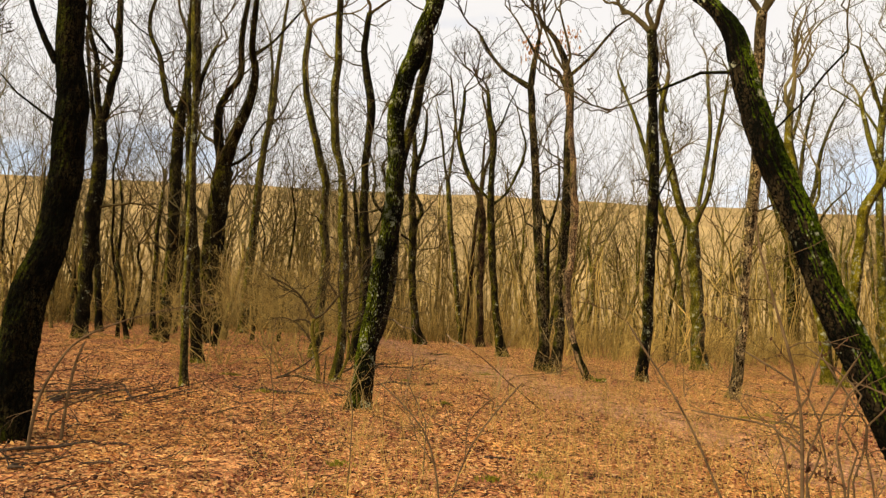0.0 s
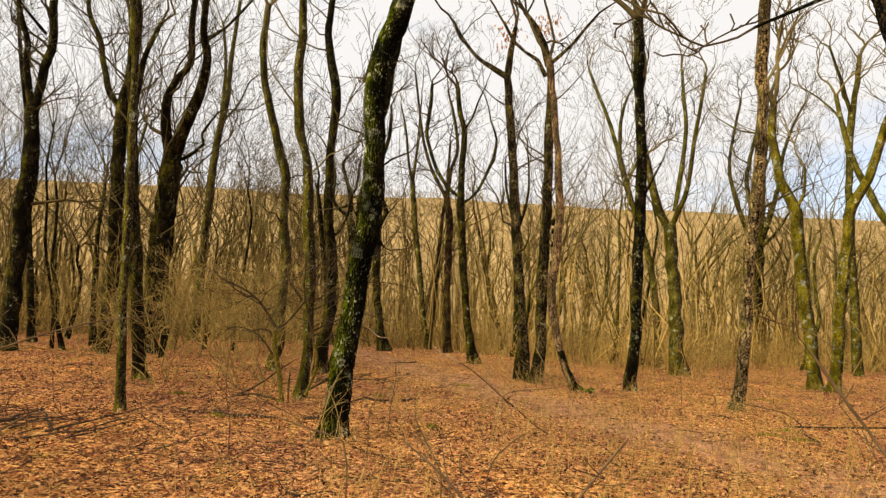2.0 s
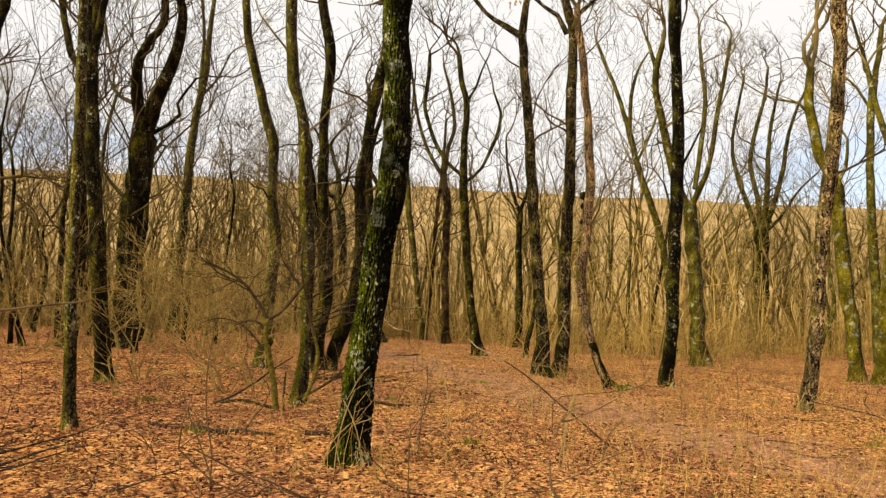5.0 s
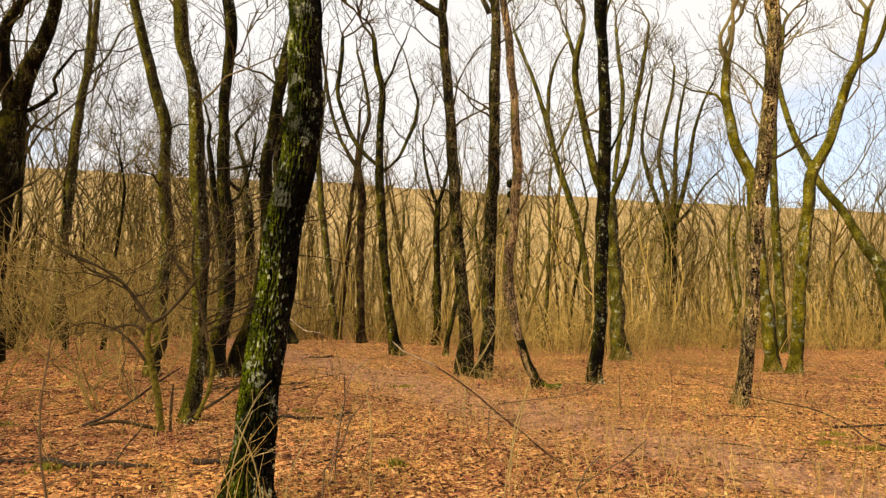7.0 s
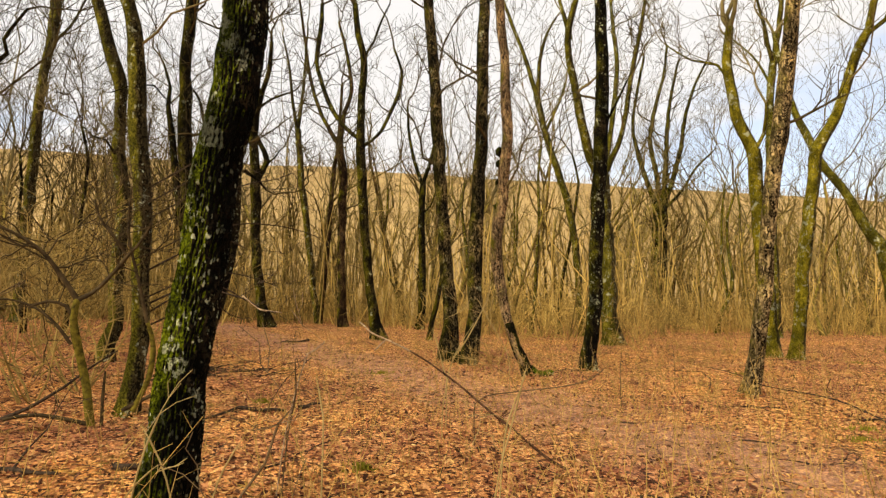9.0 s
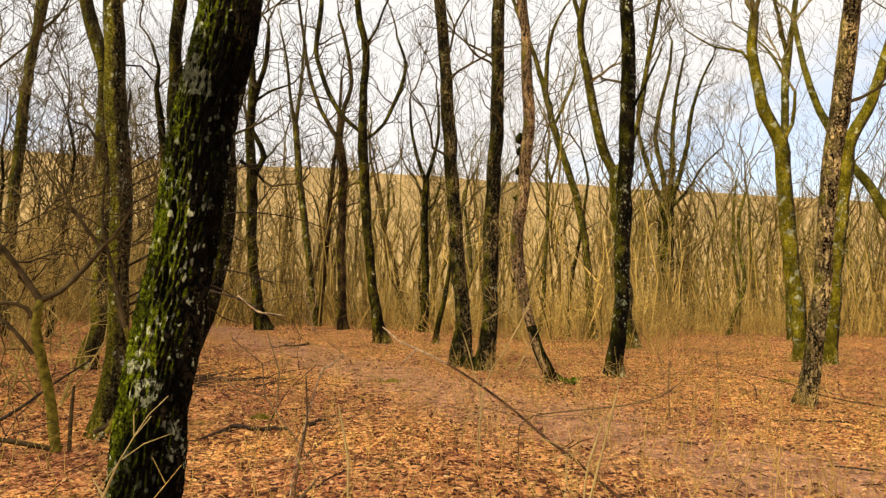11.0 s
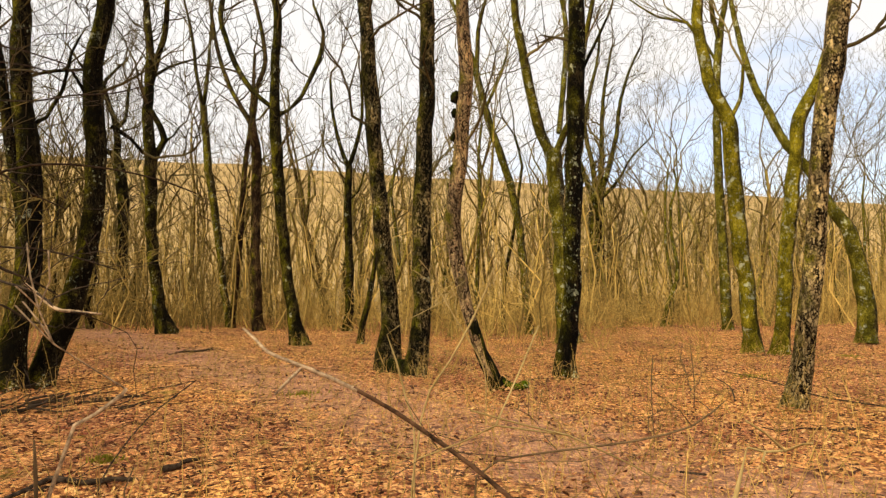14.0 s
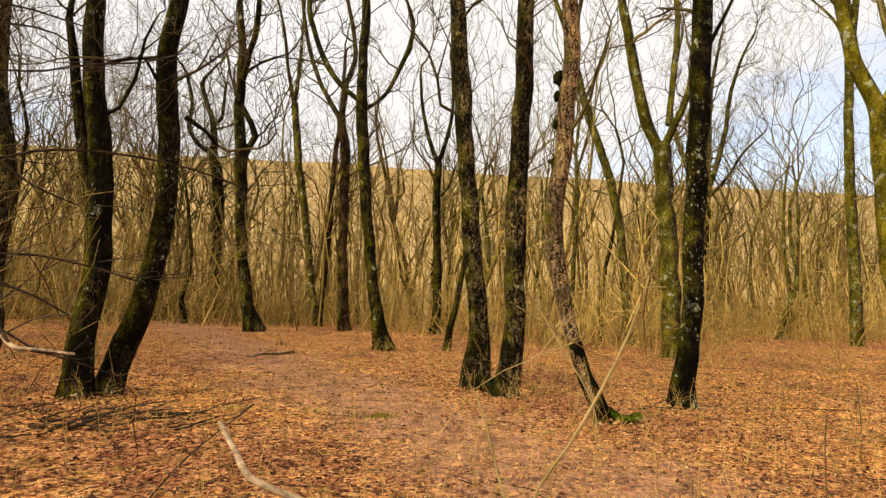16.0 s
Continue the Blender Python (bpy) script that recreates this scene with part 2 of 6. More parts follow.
def leaf_mat(name, single=False):
    m, n, l, b = material(name, 0.75)
    co = n.new("ShaderNodeTexCoord").outputs["Object"]
    rnd = n.new("ShaderNodeObjectInfo").outputs["Random"] if single else n.new("ShaderNodeNewGeometry").outputs["Random Per Island"]
    col = ramp(n, l, rnd, [(0.0, (0.03, 0.015, 0.010)), (0.14, (0.27, 0.095, 0.042)), (0.34, (0.44, 0.200, 0.082)), (0.52, (0.57, 0.275, 0.095)), (0.70, (0.54, 0.300, 0.120)), (0.90, (0.58, 0.345, 0.110)), (1.0, (0.66, 0.440, 0.190))])
    big = tex_noise(n, l, co, 0.33, 5, 0.65)
    col = blend(n, l, 0.9, col, ramp(n, l, big, [(0.38, (0.72, 0.58, 0.68)), (0.48, (1.0, 0.96, 0.95)), (0.62, (1.16, 1.07, 0.9))]), "MULTIPLY")
    l.new(col if single else dulled(n, l, co, col), b.inputs["Base Color"])
    return m


LEAF = leaf_mat("dry_oak_leaf")
LEAF_SINGLE = leaf_mat("lobed_oak_leaf", True)


PATH_SLOPE, PATH_FOOT = -0.305, 7.5


def litter_mat():
    """Leaf litter: small leaf-sized cells with shaded gaps painted between them, worn thin along the path."""
    m, n, l, b = material("leaf_litter", 0.85)
    co = n.new("ShaderNodeTexCoord").outputs["Object"]
    vo = n.new("ShaderNodeTexVoronoi")
    vo.inputs["Scale"].default_value = 30.0
    warp = n.new("ShaderNodeTexNoise")
    warp.inputs["Scale"].default_value = 9.0
    l.new(co, warp.inputs["Vector"])
    l.new(blend(n, l, 0.06, co, warp.outputs["Color"]), vo.inputs["Vector"])
    sep = n.new("ShaderNodeSeparateColor")
    l.new(vo.outputs["Color"], sep.inputs["Color"])
    # The darkest tones put the shade of gaps between leaves into the colour.
    col = ramp(n, l, sep.outputs["Red"], [(0.0, (0.014, 0.008, 0.006)), (0.28, (0.26, 0.105, 0.045)), (0.6, (0.62, 0.285, 0.098)), (1.0, (0.80, 0.47, 0.18))])
    big = tex_noise(n, l, co, 0.33, 5, 0.65)
    mid = tex_noise(n, l, co, 3.1, 5, 0.7)
    fine = tex_noise(n, l, co, 60.0, 3, 0.7, (1, 0.5, 1))
    col = blend(n, l, 0.8, col, ramp(n, l, mid, [(0.33, (0.22, 0.18, 0.20)), (0.46, (0.9, 0.88, 0.88)), (0.70, (1.4, 1.4, 1.3))]), "MULTIPLY")
    col = blend(n, l, 0.7, col, ramp(n, l, fine, [(0.36, grey(0.25)), (0.62, grey(1.4))]), "MULTIPLY")
    col = blend(n, l, 0.8, col, ramp(n, l, big, [(0.38, (0.75, 0.6, 0.7)), (0.48, (1.1, 1.02, 1.0)), (0.62, (1.3, 1.22, 0.88))]), "MULTIPLY")
    clot = tex_noise(n, l, co, 9.0, 4, 0.7)
    col = blend(n, l, 0.85, col, ramp(n, l, clot, [(0.38, (0.38, 0.31, 0.30)), (0.48, (1.0, 0.98, 0.97)), (0.64, (1.34, 1.31, 1.22))]), "MULTIPLY")
    sep_co = n.new("ShaderNodeSeparateXYZ")
    l.new(co, sep_co.inputs["Vector"])
    middle = calc(n, l, "ADD", calc(n, l, "MULTIPLY", sep_co.outputs["Y"], PATH_SLOPE), PATH_FOOT)
    off = calc(n, l, "ABSOLUTE", calc(n, l, "SUBTRACT", sep_co.outputs["X"], middle), 0.0)
    off = calc(n, l, "ADD", off, calc(n, l, "MULTIPLY", calc(n, l, "SUBTRACT", tex_noise(n, l, co, 0.9, 5, 0.7), 0.5), 4.5))
    worn = ramp(n, l, calc(n, l, "MULTIPLY", off, 0.25), [(0.12, grey(1)), (0.42, grey(0))])
    col = blend(n, l, calc(n, l, "MULTIPLY", worn, 0.65), col, blend(n, l, ramp(n, l, calc(n, l, "ADD", calc(n, l, "MULTIPLY", mid, 0.5), calc(n, l, "MULTIPLY", fine, 0.5)), [(0.40, grey(0)), (0.60, grey(1))]), (0.17, 0.080, 0.053), (0.66, 0.35, 0.20)))
    green = ramp(n, l, tex_noise(n, l, co, 0.8, 7, 0.8), [(0.58, grey(0)), (0.70, grey(1))])
    col = blend(n, l, calc(n, l, "MULTIPLY", green, 0.55), col, (0.46, 0.36, 0.04))
    l.new(dulled(n, l, co, col), b.inputs["Base Color"])
    h = calc(n, l, "ADD", calc(n, l, "MULTIPLY", sep.outputs["Green"], 0.5), calc(n, l, "ADD", calc(n, l, "MULTIPLY", mid, 0.8), calc(n, l, "MULTIPLY", fine, 0.4)))
    relief(n, l, b, h, 1.0, 0.08)
    return m



# ---- ground ----


def step(a, b, v):
    v = min(1.0, max(0.0, (v - a) / (b - a)))
    return v * v * (3 - 2 * v)


def ground_z(x, y, fine=True):
    """Nearly level wood floor, a dip behind it, then a long even ridge."""
    z = (-0.0115 * max(-40, min(40, x)) + 0.0023 * max(-40, min(60, y))) * (1 - step(55, 110, y))
    z -= 9 * step(52, 95, y)
    z += 91.5 * min(1.0, max(0.0, (y - 95) / 325)) - 20 * step(450, 1200, y)
    if fine and y < 60 and -40 < x < 50:
        z += 0.05 * noise.noise((x * 0.5, y * 0.5, 1.0)) * step(0.0, 4.0, abs(y) + abs(x)) + 0.022 * noise.noise((x * 2.3, y * 2.3, 5.0)) + 0.03 * noise.noise((x * 3.6, y * 3.6, 9.0))
    if y > 90:
        z += 1.5 * noise.noise((x * 0.02, y * 0.02, 3.0))
    return z


def spread(lo, hi, pace, far_lo, far_hi):
    mid = list(np.arange(lo, hi + 1e-6, pace))
    s, v = pace, hi
    while v < far_hi:
        s *= 1.2
        v += s
        mid.append(min(v, far_hi))
    s, v = pace, lo
    while v > far_lo:
        s *= 1.2
        v -= s
        mid.insert(0, max(v, far_lo))
    return mid


def mesh_object(name, verts, faces, mats, smooth=True):
    me = bpy.data.meshes.new(name)
    me.from_pydata(verts, [], faces)
    for m in mats if isinstance(mats, (list, tuple)) else [mats]:
        me.materials.append(m)
    if smooth:
        me.polygons.foreach_set("use_smooth", [True] * len(me.polygons))
    return new(name, me)


gx, gy = spread(-11, 14, 0.125, -2500, 2500), spread(-1, 27, 0.125, -1500, 3000)
gverts = [(x, y, ground_z(x, y)) for y in gy for x in gx]
W = len(gx)
gfaces = [(j * W + i, j * W + i + 1, (j + 1) * W + i + 1, (j + 1) * W + i) for j in range(len(gy) - 1) for i in range(W - 1)]
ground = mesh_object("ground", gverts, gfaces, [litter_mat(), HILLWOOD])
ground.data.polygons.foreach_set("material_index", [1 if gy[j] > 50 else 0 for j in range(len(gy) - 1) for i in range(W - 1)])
tagged(ground, "woodland floor under a carpet of brown fallen leaves", "ground", kind="structure")

# ---- branch building ----


class Wood:
    """Collects tubes into one mesh."""

    def __init__(self):
        self.v, self.f = [], []

    def tube(self, pts, radii, sides, rough=0.0, flare=0.0, key=0.0):
        v, f = self.v, self.f
        base, n = len(v), len(pts)
        side = None
        if rough and n > 8:
            pts = [p + Vector((noise.noise((key, 3.0, p.z * 1.5)), noise.noise((key, 9.0, p.z * 1.5)), 0)) * (0.3 * r) for p, r in zip(pts, radii)]
        for i in range(n):
            d = (pts[min(i + 1, n - 1)] - pts[max(i - 1, 0)]).normalized()
            if side is None:
                side = d.cross(Vector((0.31, 0.95, 0.05)))
                if side.length < 0.1:
                    side = d.cross(Vector((1, 0, 0)))
            side = (side - d * side.dot(d)).normalized()
            up = d.cross(side)
            for k in range(sides):
                a = 2 * math.pi * k / sides
                c, s = math.cos(a), math.sin(a)
                r = radii[i]
                if rough:
                    p = pts[i]
                    if sides > 30:
                        q = noise.noise((c * r * 62 + key, s * r * 62, p.z * 9.0))
                        q2 = noise.noise((c * r * 120 + key, s * r * 120, p.z * 26.0))
                        r += (0.050 * (0.16 - abs(q)) + 0.016 * (0.2 - abs(q2))) * min(1.0, r / 0.15)
                    r *= 1 + rough * noise.noise((c * 1.3 + key, s * 1.3, p.z * 1.6)) + rough * 0.9 * noise.noise((c * 2.6 + key, s * 2.6, p.z * 4)) + rough * 2.2 * max(0.0, noise.noise((c * 1.5 + key, s * 1.5 + 7, p.z * 2.2)) - 0.28)
                    if flare and p.z < 0.45:
                        r *= 1 + flare * (1 - max(p.z, 0) / 0.45) ** 2 * (0.35 + 0.65 * max(0, math.cos(a * 4 + key * 7) + 0.4 * math.cos(a * 3 + key)))
                v.append(pts[i] + side * (c * r) + up * (s * r))
        for i in range(n - 1):
            for k in range(sides):
                a, b = base + i * sides + k, base + i * sides + (k + 1) % sides
                f.append((a, b, b + sides, a + sides))
        v.append(pts[-1] + (pts[-1] - pts[-2]).normalized() * radii[-1])
        for k in range(sides):
            f.append((base + (n - 1) * sides + k, base + (n - 1) * sides + (k + 1) % sides, len(v) - 1))

    def grow(self, rng, p, d, length, r, level, lift=0.25, thin=0.006, dense=1.0):
        """A wandering branch with its own side branches down to twigs."""
        segs, sides = ((7, 5), (5, 4), (3, 3), (2, 3))[min(3, 3 - level)] if level <= 3 else (8, 6)
        pts, rad, way = [p.copy()], [r], d.normalized()
        kids = []
        bow = Vector((rng.uniform(-1, 1), rng.uniform(-1, 1), 0)) * 0.28
        for i in range(segs):
            way = (way + Vector((rng.gauss(0, 0.3), rng.gauss(0, 0.3), rng.gauss(0, 0.2) + lift * 0.42)) + bow * math.sin(i * 2.1)).normalized()
            pts.append(pts[-1] + way * (length / segs))
            rad.append(max(thin, r * (1 - 0.68 * (i + 1) / segs)))
            if level > 0 and i >= (1 if level < 3 else 2):
                for _ in range(1 if rng.random() < 0.75 * dense else (2 if rng.random() < 0.5 * dense else 0)):
                    kids.append((pts[-1].copy(), way.copy(), rad[-1]))
        self.tube(pts, rad, sides)
        if level > 0:
            kids.append((pts[-1].copy(), way.copy(), rad[-1]))
        for q, w, rr in kids:
            out = Vector((rng.uniform(-1, 1), rng.uniform(-1, 1), rng.uniform(-0.3, 0.8))).normalized()
            out = (w * rng.uniform(0.5, 1.0) + (out - w * out.dot(w)) * rng.uniform(0.6, 1.0)).normalized()
            self.grow(rng, q, out, length * rng.uniform(0.38, 0.62), max(thin, min(rr, r * 0.66)), level - 1, lift, thin, dense)

    def mesh(self, name, mat):
        me = bpy.data.meshes.new(name)
        me.from_pydata([tuple(p) for p in self.v], [], self.f)
        me.materials.append(mat)
        me.polygons.foreach_set("use_smooth", [True] * len(me.polygons))
        return me


def part(name, wood, mat, parent, label=""):
    ob = new(name, wood.mesh(name, mat))
    ob.parent = parent
    return tagged(ob, label) if label else ob


def curve(rows, pace=0.3):
    """A smooth run through rows of (x, y, z, radius)."""
    pts, rad = [], []
    for i in range(len(rows) - 1):
        a, b, c, d = (np.array(rows[max(0, min(len(rows) - 1, i + k))]) for k in (-1, 0, 1, 2))
        count = max(1, int(np.linalg.norm(c[:3] - b[:3]) / pace))
        for j in range(count):
            t = j / count
            q = 0.5 * (2 * b + (c - a) * t + (2 * a - 5 * b + 4 * c - d) * t * t + (3 * b - a - 3 * c + d) * t ** 3)
            pts.append(Vector(q[:3]))
            rad.append(max(0.006, float(q[3])))
    pts.append(Vector(rows[-1][:3]))
    rad.append(rows[-1][3])
    return pts, rad


tree_count = 0
TOP = 15.0


def grown_tree(x, y, kind, reach, label, trunk, *limbs, name="oak_tree"):
    """A bare tree with its own trunk line; limbs and twigs carry the line on upward."""
    global tree_count
    tree_count += 1
    rng = random.Random(tree_count * 17)
    root = new(name)
    root.location = (x, y, -0.0115 * x + 0.0023 * y)
    tagged(root, label, "tree", "trees of the wood")
    near = y < 17
    close = y < 11.5
    pts, rad = curve(trunk, 0.022 if close else 0.1 if near else 0.2)
    w = Wood()
    w.tube(pts, rad, (150 if y > 9 else 96) if close else 20 if near else 14, 0.07, 0.25, tree_count * 1.7)
    stem = part("trunk", w, BARK[kind], root)
    twigs = Wood()

    def leaders(p, d, r, count):
        left = min(max(2.2, (TOP - p.z) * 0.62), max(0.8, r * 70))
        for k in range(count):
            a = k * 2 * math.pi / count + rng.uniform(0, 2)
            out = (d + Vector((math.cos(a), math.sin(a), 0.1)) * (0.38 if count > 1 else 0.15)).normalized()
            twigs.grow(rng, p - d * r * 0.5, out, left * rng.uniform(0.8, 1.1), r * (0.62 if count > 1 else 0.9), 3, 0.3, 0.0065, 0.6)

    end_way = (pts[-1] - pts[-3]).normalized()
    if limbs and trunk[-1][3] > 0.09 and len(limbs) > 1 and abs(limbs[0][0][2] - trunk[-1][2]) < 0.5:
        pass
    else:
        leaders(pts[-1], end_way, rad[-1], 3 if rad[-1] > 0.1 else 2)
    for p, r in zip(pts, rad):
        if p.z > 3.2 and rng.random() < (0.02 if close else 0.05 if near else 0.16) * reach:
            a = rng.uniform(0, 6.28)
            twigs.grow(rng, p, Vector((math.cos(a), math.sin(a), 0.5)), rng.uniform(1.2, 2.6) * reach * 1.6, r * 0.22, 2, 0.25, 0.006, 0.8)
    for rows in limbs:
        lp, lr = curve(rows, 0.15 if near else 0.3)
        w = Wood()
        w.tube(lp, lr, 10 if near else 8, 0.08, 0.0, tree_count)
        part("limb", w, BARK[kind], stem)
        leaders(lp[-1], (lp[-1] - lp[-2]).normalized(), lr[-1], 2 if lr[-1] > 0.05 else 1)
        for p, r in list(zip(lp, lr))[2:]:
            if rng.random() < 0.22:
                a = rng.uniform(0, 6.28)
                twigs.grow(rng, p, Vector((math.cos(a), math.sin(a), 0.6)), rng.uniform(1.0, 2.4) * reach * 1.5, r * 0.4, 2, 0.25, 0.006, 0.8)
    part("crown", twigs, TWIG if kind not in ("olive", "yellow") else TWIG_OLIVE_LIT, root)
    return root


def leaf(verts, faces, rng, p, size, hang=False):
    a, s = rng.uniform(0, 6.28), size * rng.uniform(0.55, 1.35)
    if hang:
        u = Vector((rng.gauss(0, 0.4), rng.gauss(0, 0.4), -1)).normalized()
    else:
        u = Vector((math.cos(a), math.sin(a), rng.gauss(0, 0.33))).normalized()
    v = u.cross(Vector((rng.gauss(0, 0.45), rng.gauss(0, 0.45), 1) if not hang else (math.cos(a), math.sin(a), 0.1))).normalized()
    n = u.cross(v) * (s * rng.uniform(-0.55, 0.55))
    b = len(verts)
    verts += [p - u * s, p + u * s, p - u * s * 0.35 + v * s * 0.38 + n, p + u * s * 0.5 + v * s * 0.42 + n, p - u * s * 0.35 - v * s * 0.38 + n, p + u * s * 0.5 - v * s * 0.42 + n]
    faces += [(b, b + 2, b + 3, b + 1), (b, b + 1, b + 5, b + 4)]


LEAF_TUFT = plain_mat("withered_orange_leaf", (0.30, 0.12, 0.03), (0.60, 0.32, 0.10), 12.0, 0.8, 0.3)
LEAF_DARK = plain_mat("withered_leaf", (0.05, 0.022, 0.012), (0.14, 0.06, 0.028), 20.0, 0.8, 0.3)


def withered_tuft(tree, dx, dy, dz, key):
    """Dry leaves still clinging high in a crown."""
    rng = random.Random(key + int(dx * 100))
    verts, faces = [], []
    for _ in range(70):
        leaf(verts, faces, rng, Vector((dx + rng.gauss(0, 0.22), dy + rng.gauss(0, 0.2), dz + rng.gauss(0, 0.22))), 0.06, True)
    ob = mesh_object("withered_leaves", [tuple(v) for v in verts], faces, LEAF_TUFT, False)
    ob.parent = next(c for c in tree.children if c.name.startswith("crown"))
    tagged(ob, "tuft of orange withered leaves", kind="stuff")


def burl(tree, dx, dy, dz, size, key):
    """A knobbly black outgrowth on a trunk."""
    bm = bmesh.new()
    bmesh.ops.create_icosphere(bm, subdivisions=3, radius=size)
    for v in bm.verts:
        q = 1 + 0.5 * noise.noise(v.co * (1.6 / size) + Vector((key, 0, 0))) + 0.2 * noise.noise(v.co * (4 / size))
        v.co = Vector((v.co.x * q + dx, v.co.y * q + dy, v.co.z * q * 1.25 + dz))
    me = bpy.data.meshes.new("burl")
    bm.to_mesh(me)
    bm.free()
    me.polygons.foreach_set("use_smooth", [True] * len(me.polygons))
    me.materials.append(BARK["deep"])
    ob = new("burl", me)
    ob.parent = next(c for c in tree.children if c.name.startswith("trunk"))
    tagged(ob, "black knobbly burl on the trunk")


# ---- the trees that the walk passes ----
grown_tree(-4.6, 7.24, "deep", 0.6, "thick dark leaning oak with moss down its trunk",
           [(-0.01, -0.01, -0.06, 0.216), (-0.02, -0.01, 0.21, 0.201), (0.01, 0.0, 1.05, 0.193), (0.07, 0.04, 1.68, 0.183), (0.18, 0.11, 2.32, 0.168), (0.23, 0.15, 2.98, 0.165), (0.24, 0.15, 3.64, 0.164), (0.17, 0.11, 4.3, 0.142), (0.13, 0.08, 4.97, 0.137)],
           [(0.05, 0.03, 4.19, 0.042), (-0.07, -0.03, 4.43, 0.035), (-0.18, -0.08, 4.7, 0.029), (-0.27, -0.12, 4.98, 0.024)],
           [(0.11, 0.07, 3.49, 0.019), (-0.07, 0.01, 3.62, 0.013), (-0.29, -0.07, 3.78, 0.011), (-0.47, -0.12, 3.98, 0.008)])
grown_tree(2.75, 4.8, "green", 0.5, "strongly leaning oak, its upper side thick with bright moss",
           [(0.47, -0.27, 0.63, 0.11), (0.3, -0.17, 1.11, 0.108), (0.13, -0.07, 1.58, 0.112), (-0.02, 0.01, 2.06, 0.113), (-0.14, 0.08, 2.49, 0.108), (-0.26, 0.15, 2.93, 0.107), (-0.41, 0.23, 3.4, 0.101), (-0.48, 0.27, 3.73, 0.092), (-0.52, 0.3, 3.97, 0.079), (-0.65, 0.37, 4.22, 0.061), (-0.8, 0.46, 4.4, 0.049)],
           [(-0.55, 0.32, 3.66, 0.015), (-0.75, 0.38, 3.67, 0.013), (-0.96, 0.44, 3.58, 0.011), (-1.15, 0.5, 3.5, 0.009)],
           [(-0.34, 0.19, 3.07, 0.008), (-0.1, 0.06, 3.35, 0.008), (0.03, -0.01, 3.55, 0.008), (0.16, -0.08, 3.71, 0.008)])
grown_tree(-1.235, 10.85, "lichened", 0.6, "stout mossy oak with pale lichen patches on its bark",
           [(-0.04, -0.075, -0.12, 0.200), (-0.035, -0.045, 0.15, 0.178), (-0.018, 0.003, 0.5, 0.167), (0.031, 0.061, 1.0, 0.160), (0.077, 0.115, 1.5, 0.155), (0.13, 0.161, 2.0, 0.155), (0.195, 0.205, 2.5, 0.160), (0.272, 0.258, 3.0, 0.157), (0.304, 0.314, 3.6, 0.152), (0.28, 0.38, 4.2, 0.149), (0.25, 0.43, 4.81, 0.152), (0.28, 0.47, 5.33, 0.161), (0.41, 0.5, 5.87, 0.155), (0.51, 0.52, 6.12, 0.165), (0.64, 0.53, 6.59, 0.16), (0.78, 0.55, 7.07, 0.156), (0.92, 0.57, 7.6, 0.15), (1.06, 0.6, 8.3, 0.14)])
grown_tree(-4.69, 12.24, "olive", 0.55, "slim dark tree with a straight trunk",
           [(0.02, 0.01, -0.12, 0.094), (0.01, 0.0, 0.11, 0.077), (-0.03, -0.01, 0.73, 0.07), (-0.07, -0.03, 1.43, 0.067), (-0.09, -0.04, 2.3, 0.064), (-0.11, -0.05, 3.1, 0.065), (-0.14, -0.06, 3.92, 0.062), (-0.17, -0.07, 4.75, 0.059), (-0.21, -0.09, 5.6, 0.056), (-0.24, -0.1, 5.99, 0.091), (-0.29, -0.12, 6.77, 0.086), (-0.34, -0.13, 7.44, 0.081)])
grown_tree(-6.17, 16.87, "mossy", 0.6, "mossy tree bending aside near its top",
           [(0.02, 0.01, -0.01, 0.19), (-0.01, -0.0, 0.21, 0.153), (-0.12, -0.05, 1.37, 0.144), (-0.25, -0.09, 2.66, 0.139), (-0.39, -0.15, 3.84, 0.129), (-0.5, -0.19, 5.04, 0.119), (-0.58, -0.22, 5.95, 0.108), (-0.52, -0.2, 6.58, 0.075), (-0.42, -0.16, 7.43, 0.057), (-0.17, -0.07, 8.26, 0.046)],
           [(-0.58, -0.22, 5.95, 0.07), (-0.81, 0.03, 6.84, 0.062), (-0.98, 0.33, 7.87, 0.059), (-1.18, 0.56, 8.78, 0.049)])
grown_tree(-10.3, 24.4, "mossy", 0.6, "tall forked tree with a moss-topped side limb",
           [(-0.01, -0.0, 0.04, 0.241), (0.08, 0.03, 0.75, 0.228), (0.1, 0.04, 3.26, 0.214), (-0.02, -0.01, 6.46, 0.217), (-0.03, -0.01, 8.32, 0.198), (0.08, 0.03, 9.78, 0.13), (0.04, 0.02, 11.34, 0.111), (0.01, 0.01, 13.16, 0.092)],
           [(-0.07, -0.03, 8.37, 0.113), (-0.49, 0.03, 8.86, 0.111), (-0.87, 0.23, 9.81, 0.101), (-1.27, 0.53, 11.04, 0.092), (-1.74, 0.66, 11.88, 0.083), (-1.97, 0.89, 12.79, 0.065), (-1.92, 1.27, 13.94, 0.054)],
           [(-1.14, -0.48, 11.34, 0.029), (-1.51, -0.88, 11.54, 0.024), (-1.8, -1.21, 11.81, 0.02)])
